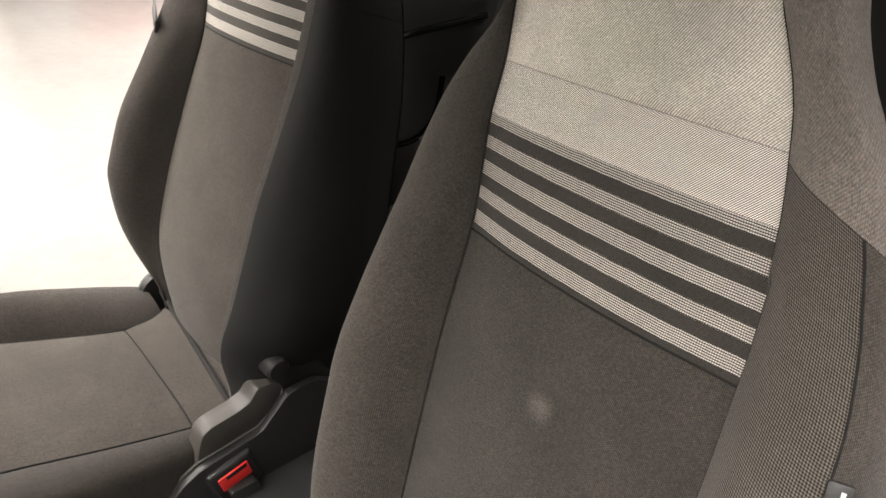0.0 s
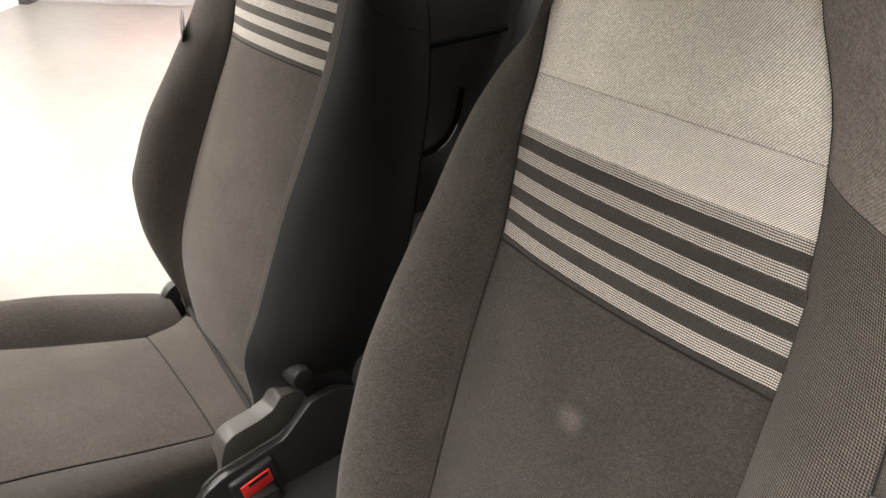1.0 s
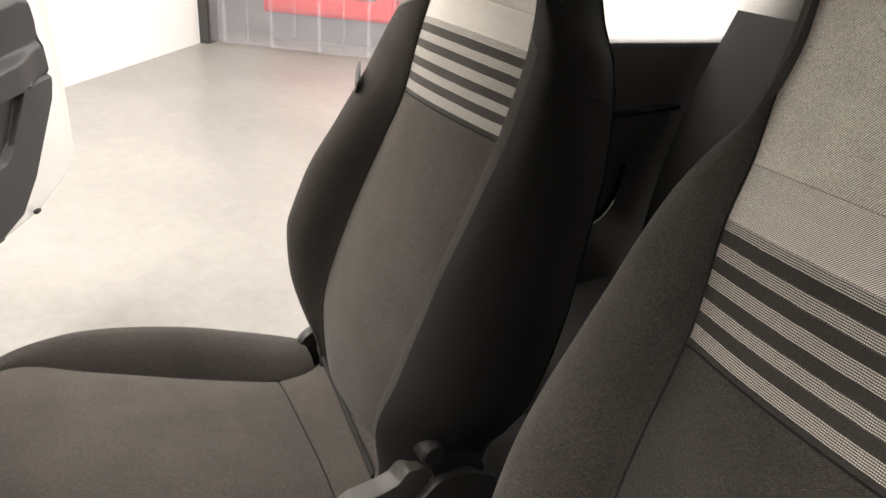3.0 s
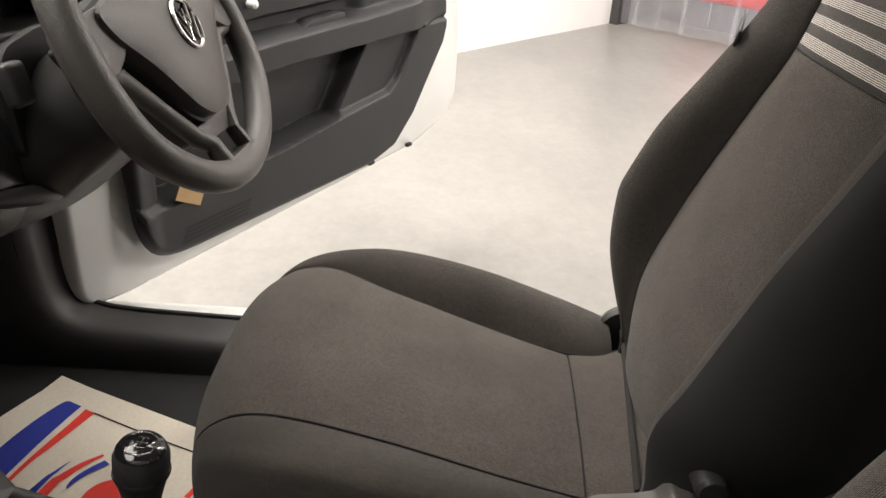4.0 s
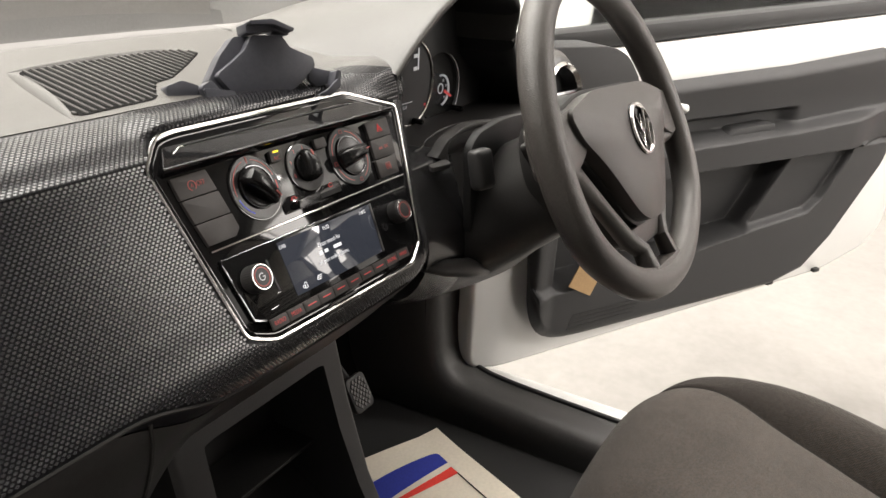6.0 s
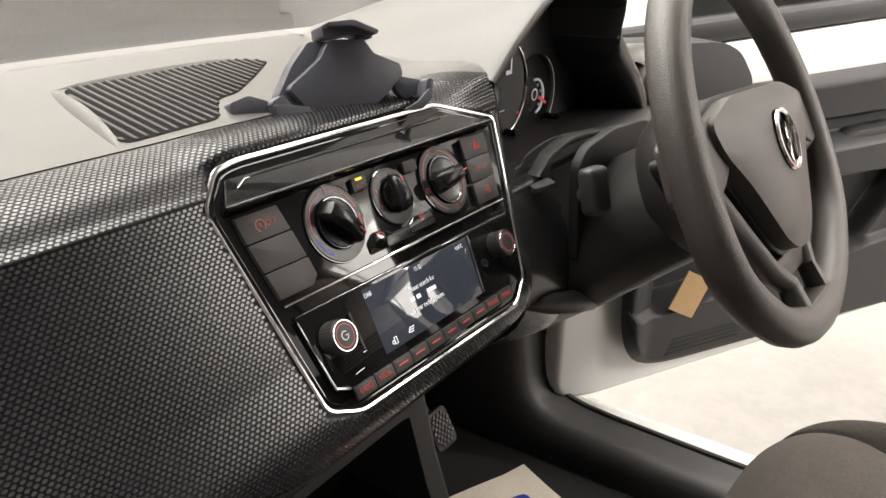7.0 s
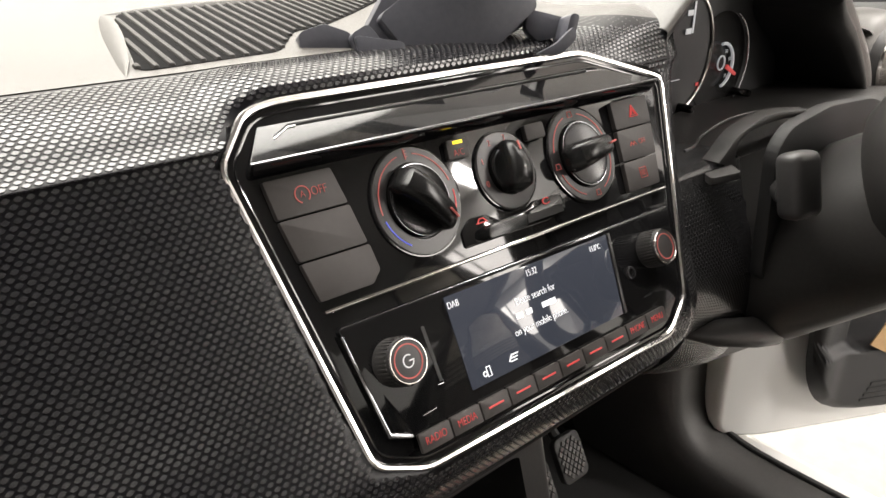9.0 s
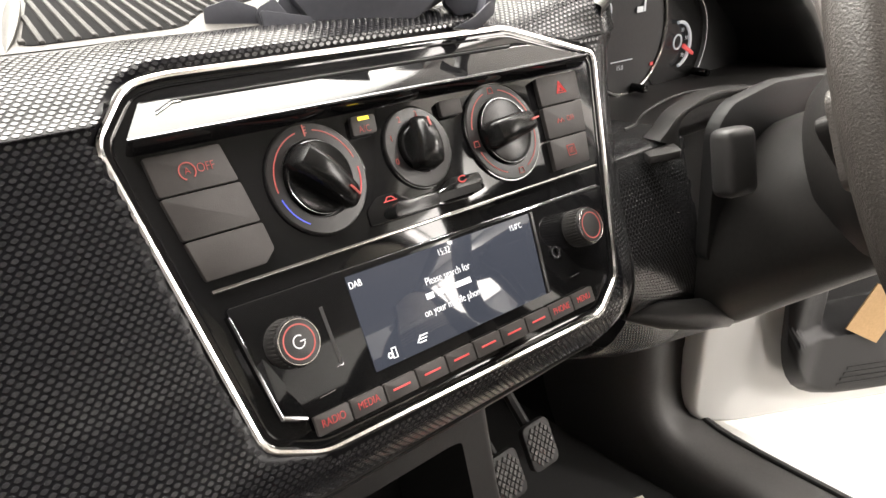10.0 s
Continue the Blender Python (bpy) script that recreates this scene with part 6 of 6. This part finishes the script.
part("bonnet", surf(lambda u, v: Vector(((u - 0.5) * 1.5, 0.525 + 0.80 * v - 0.05 * (2 * u - 1) ** 2, 0.992 - 0.16 * v * v - 0.05 * (2 * u - 1) ** 2)), 24, 10), WHITE, shell, "white bonnet")
screen = part("windscreen", surf(lambda u, v: Vector(((u - 0.5) * (1.36 - 0.28 * v), 0.345 - 0.465 * v - 0.10 * (2 * u - 1) ** 2 * (1 - 0.5 * v), 0.995 + 0.45 * v)), 20, 10), GLASS, shell, "clear windscreen")
screen.visible_shadow = False
rear_bench = thing("rear_bench", "black rear bench seat in shade", "seat")
part("backrest", surf(lambda u, v: Vector(((u - 0.5) * 1.2, -1.52 - 0.16 * v + 0.03 * math.sin(math.pi * v), 0.50 + 0.5 * v)), 16, 10), CLOTH_BACK_SHADED, rear_bench)
part("cushion", box(0, -1.30, 0.36, 1.2, 0.46, 0.14, bevel=0.04, seg=3), CLOTH_BACK_SHADED, rear_bench)

# ---- driver's door, open ----
DD, DN = Vector((0.872, -0.489, 0)), Vector((0.489, 0.872, 0))
DOOR = Matrix(((DD.x, 0, -DN.x, 1.44), (DD.y, 0, -DN.y, -0.27), (0, 1, 0, 0), (0, 0, 0, 1)))  # own x along the door, y up, z towards the cabin
SHELL = rounded([(-0.93, 0.36), (-0.86, 0.345), (0.12, 0.365), (0.295, 0.405), (0.352, 0.455), (0.355, 0.60), (0.320, 0.90), (0.295, 0.985), (0.20, 0.985), (-0.93, 0.915)], 0.03)


def door_shell(m):
    """A hollow pressing: back slab, rolled edge, and a front face that is open behind the card."""
    bm = prism(SHELL, -0.11, -0.060, m, 0.004, 1)
    hole = rounded([(-0.80, 0.46), (-0.70, 0.41), (-0.06, 0.42), (0.02, 0.46), (0.17, 0.68), (0.13, 0.88), (-0.78, 0.84)], 0.03)
    rings = [[bm.verts.new(m @ Vector((x, y, z))) for x, y in inset(SHELL[::-1], -d)[::-1]] for d, z in ((0.0, -0.061), (0.0, -0.016), (-0.003, -0.008), (-0.010, -0.004))]
    for a, b in zip(rings, rings[1:]):
        for i in range(len(a)):
            bm.faces.new((a[i], a[(i + 1) % len(a)], b[(i + 1) % len(a)], b[i]))
    inner = [bm.verts.new(m @ Vector((x, y, -0.004))) for x, y in hole]
    edges = []
    for loop in (rings[-1], inner):
        for i in range(len(loop)):
            a, b = loop[i], loop[(i + 1) % len(loop)]
            edges.append(bm.edges.get((a, b)) or bm.edges.new((a, b)))
    bmesh.ops.triangle_fill(bm, use_beauty=True, edges=edges)
    return bm


door = part("door", door_shell(DOOR), WHITE, shell, "open white painted door")
TRIMLINE = rounded([(-0.815, 0.44), (-0.78, 0.395), (-0.70, 0.382), (-0.02, 0.408), (0.03, 0.44), (0.205, 0.70), (0.215, 0.77), (0.205, 0.895), (0.17, 0.912), (-0.20, 0.888), (-0.82, 0.862)], 0.048, 6)
CARD_LOW = [(-0.834, 0.62), (-0.833, 0.54), (-0.829, 0.49), (-0.822, 0.462), (-0.812, 0.440), (-0.798, 0.422), (-0.780, 0.408), (-0.758, 0.399), (-0.730, 0.394), (-0.69, 0.392), (-0.126, 0.386), (-0.030, 0.405), (0.050, 0.468), (0.185, 0.630), (0.206, 0.690)]
CARD_HIGH = [(-0.834, 0.800), (-0.820, 0.852), (-0.780, 0.866), (-0.200, 0.892), (0.110, 0.918), (0.155, 0.908), (0.180, 0.860), (0.206, 0.710)]
ARM_TOP, ARM_LOW = [(-0.75, 0.745), (-0.47, 0.762), (-0.15, 0.768), (0.13, 0.784), (0.2, 0.79)], [(-0.75, 0.692), (-0.44, 0.703), (0.033, 0.702), (0.2, 0.715)]
WALL_TOP = [(-0.75, 0.510), (-0.40, 0.535), (-0.24, 0.552), (-0.060, 0.566), (-0.02, 0.592), (0.05, 0.686), (0.06, 0.71)]


def straight(keys, x):
    if x <= keys[0][0]:
        return keys[0][1]
    for (a, p), (b, q) in zip(keys, keys[1:]):
        if x <= b:
            return p + (q - p) * (x - a) / (b - a)
    return keys[-1][1]


def card(u, v):
    """The moulded door card: arm rest, pull recess and pocket in one skin."""
    x = -0.834 + 1.040 * u
    lo, hi = straight(CARD_LOW, x), straight(CARD_HIGH, x)
    y = lo + (hi - lo) * v
    top, low, wall = straight(ARM_TOP, x), straight(ARM_LOW, x), straight(WALL_TOP, x)
    z = 0.026 + 0.010 * smooth(0.80, 0.90, y)
    fade = 1 - smooth(0.00, 0.16, x)
    arm = smooth(low - 0.003, low + 0.006, y) * (1 - smooth(top - 0.008, top + 0.010, y))
    z += arm * (0.010 + 0.026 * fade)
    z -= 0.022 * smooth(top, top + 0.008, y) * (1 - smooth(top + 0.030, top + 0.042, y)) * smooth(-0.56, -0.52, x) * (1 - smooth(-0.20, -0.15, x))
    below_wall = 1 - smooth(wall - 0.008, wall + 0.006, y)
    z += 0.014 * below_wall
    between = (1 - below_wall) * (1 - smooth(low - 0.004, low + 0.004, y)) * (1 - smooth(0.035, 0.055, x)) * smooth(-0.775, -0.745, x)
    slant = -0.148 + (y - 0.693) * 0.77
    z -= between * (0.005 + 0.048 * (1 - smooth(slant - 0.004, slant + 0.012, x)))
    z += 0.012 * (1 - smooth(-0.815, -0.775, x))
    edge = min(y - lo, hi - y, (0.206 - x) * 2.5, (x + 0.834) * 1.5)
    return DOOR @ Vector((x, y, -0.006 + (z + 0.006) * math.sqrt(smooth(-0.012, 0.024, edge))))


part("trim_panel", surf(card, 230, 190), TRIM, door, "dark grey moulded trim panel with arm rest and pocket")
part("pull_cup", prism(rounded([(-0.40, 0.752), (-0.24, 0.760), (-0.245, 0.782), (-0.355, 0.777)][::-1], 0.008), 0.002, 0.040, DOOR, 0.005), TRIM, door)
for i in range(4):
    part("vent_slot", box(-0.655 + 0.004 * i, 0.424 + i * 0.0085, 0.0405, 0.17, 0.0038, 0.002, DOOR), RUBBER, door)
part("window_seal", box(-0.30, 0.990, -0.045, 1.22, 0.036, 0.05, DOOR @ pose(0, 0, 0, 0, 0, 3.5), 0.01), RUBBER, door)
pane = part("window_pane", box(-0.32, 1.18, -0.05, 1.14, 0.36, 0.005, DOOR @ pose(0, 0, 0, 0, 0, 3.5)), GLASS, door)
pane.visible_shadow = False
part("mirror_cover", prism(rounded([(-0.90, 0.86), (-0.675, 0.862), (-0.675, 0.895), (-0.709, 0.938), (-0.748, 0.953), (-0.90, 0.955)], 0.02), 0.0, 0.075, DOOR, 0.012, 3), TRIM, door, "dark corner cover behind the mirror")
for s in (0.087, -0.09):
    part("bump_stop", box(s, 0.378, 0.004, 0.022, 0.010, 0.012, DOOR, 0.003), RUBBER, door)
part("lock_pin", lathe([(0.008, 0), (0.008, 0.02), (0.004, 0.024), (0, 0.024)], 14, DOOR @ pose(-0.521, 0.830, 0.026)), WHITE, door)
card = solid("card_tag", box(0, 0, 0, 0.062, 0.072, 0.002, DOOR @ pose(-0.705, 0.533, 0.043, 0, 0, -28)), CARD, "brown card tag stuck on the door trim", "tag")
# the other front door, open too
MIRROR = Matrix.Diagonal((-1, 1, 1, 1)) @ DOOR
other = part("door", prism(SHELL, -0.11, -0.004, MIRROR, 0.012, 3), WHITE, shell, "open white painted door")
part("trim_panel", prism(TRIMLINE, -0.004, 0.026, MIRROR, 0.010, 3), TRIM, other, "dark grey moulded trim panel")
part("armrest", prism(rounded([(-0.70, 0.735), (0.188, 0.765), (0.184, 0.745), (-0.12, 0.705), (-0.70, 0.690)][::-1], 0.01), 0.02, 0.060, MIRROR, 0.010, 3), TRIM, other)
part("window_seal", box(-0.30, 0.990, -0.045, 1.22, 0.036, 0.05, MIRROR @ pose(0, 0, 0, 0, 0, 3.5), 0.01), RUBBER, other)
part("check_latch", box(0.70, 0.234, 0.485, 0.022, 0.012, 0.034, bevel=0.003), CHROME_DARK, shell)
part("dash_end", surf(lambda u, v: Vector((0.535 + 0.115 * u, 0.080 + 0.25 * v, 0.945 - 0.055 * u * u + 0.045 * v)), 14, 14), DASH_TOP, dash, "rounded end of the dash top")
vent = thing("air_vent", "round dash air vent with a silver ring", "vent")
VM = pose(0.618, 0.055, 0.893, 80, 0, -12)
part("ring", lathe([(0.036, -0.03), (0.046, -0.01), (0.047, 0.004), (0.042, 0.008), (0.038, 0.002)], 36, VM), CHROME, vent)
part("housing", lathe([(0.074, -0.10), (0.072, -0.045), (0.066, -0.018), (0.056, -0.008), (0.047, -0.006)], 40, VM), DASH_TOP, vent, "rounded grey dash end round the vent")
part("bowl", lathe([(0.052, -0.05), (0.058, -0.012), (0.047, 0.0), (0.047, -0.004), (0.036, -0.02), (0, -0.02)], 36, VM), BLACK, vent)
part("vane", box(0, 0, -0.006, 0.074, 0.008, 0.02, VM, 0.003), CHROME_DARK, vent)
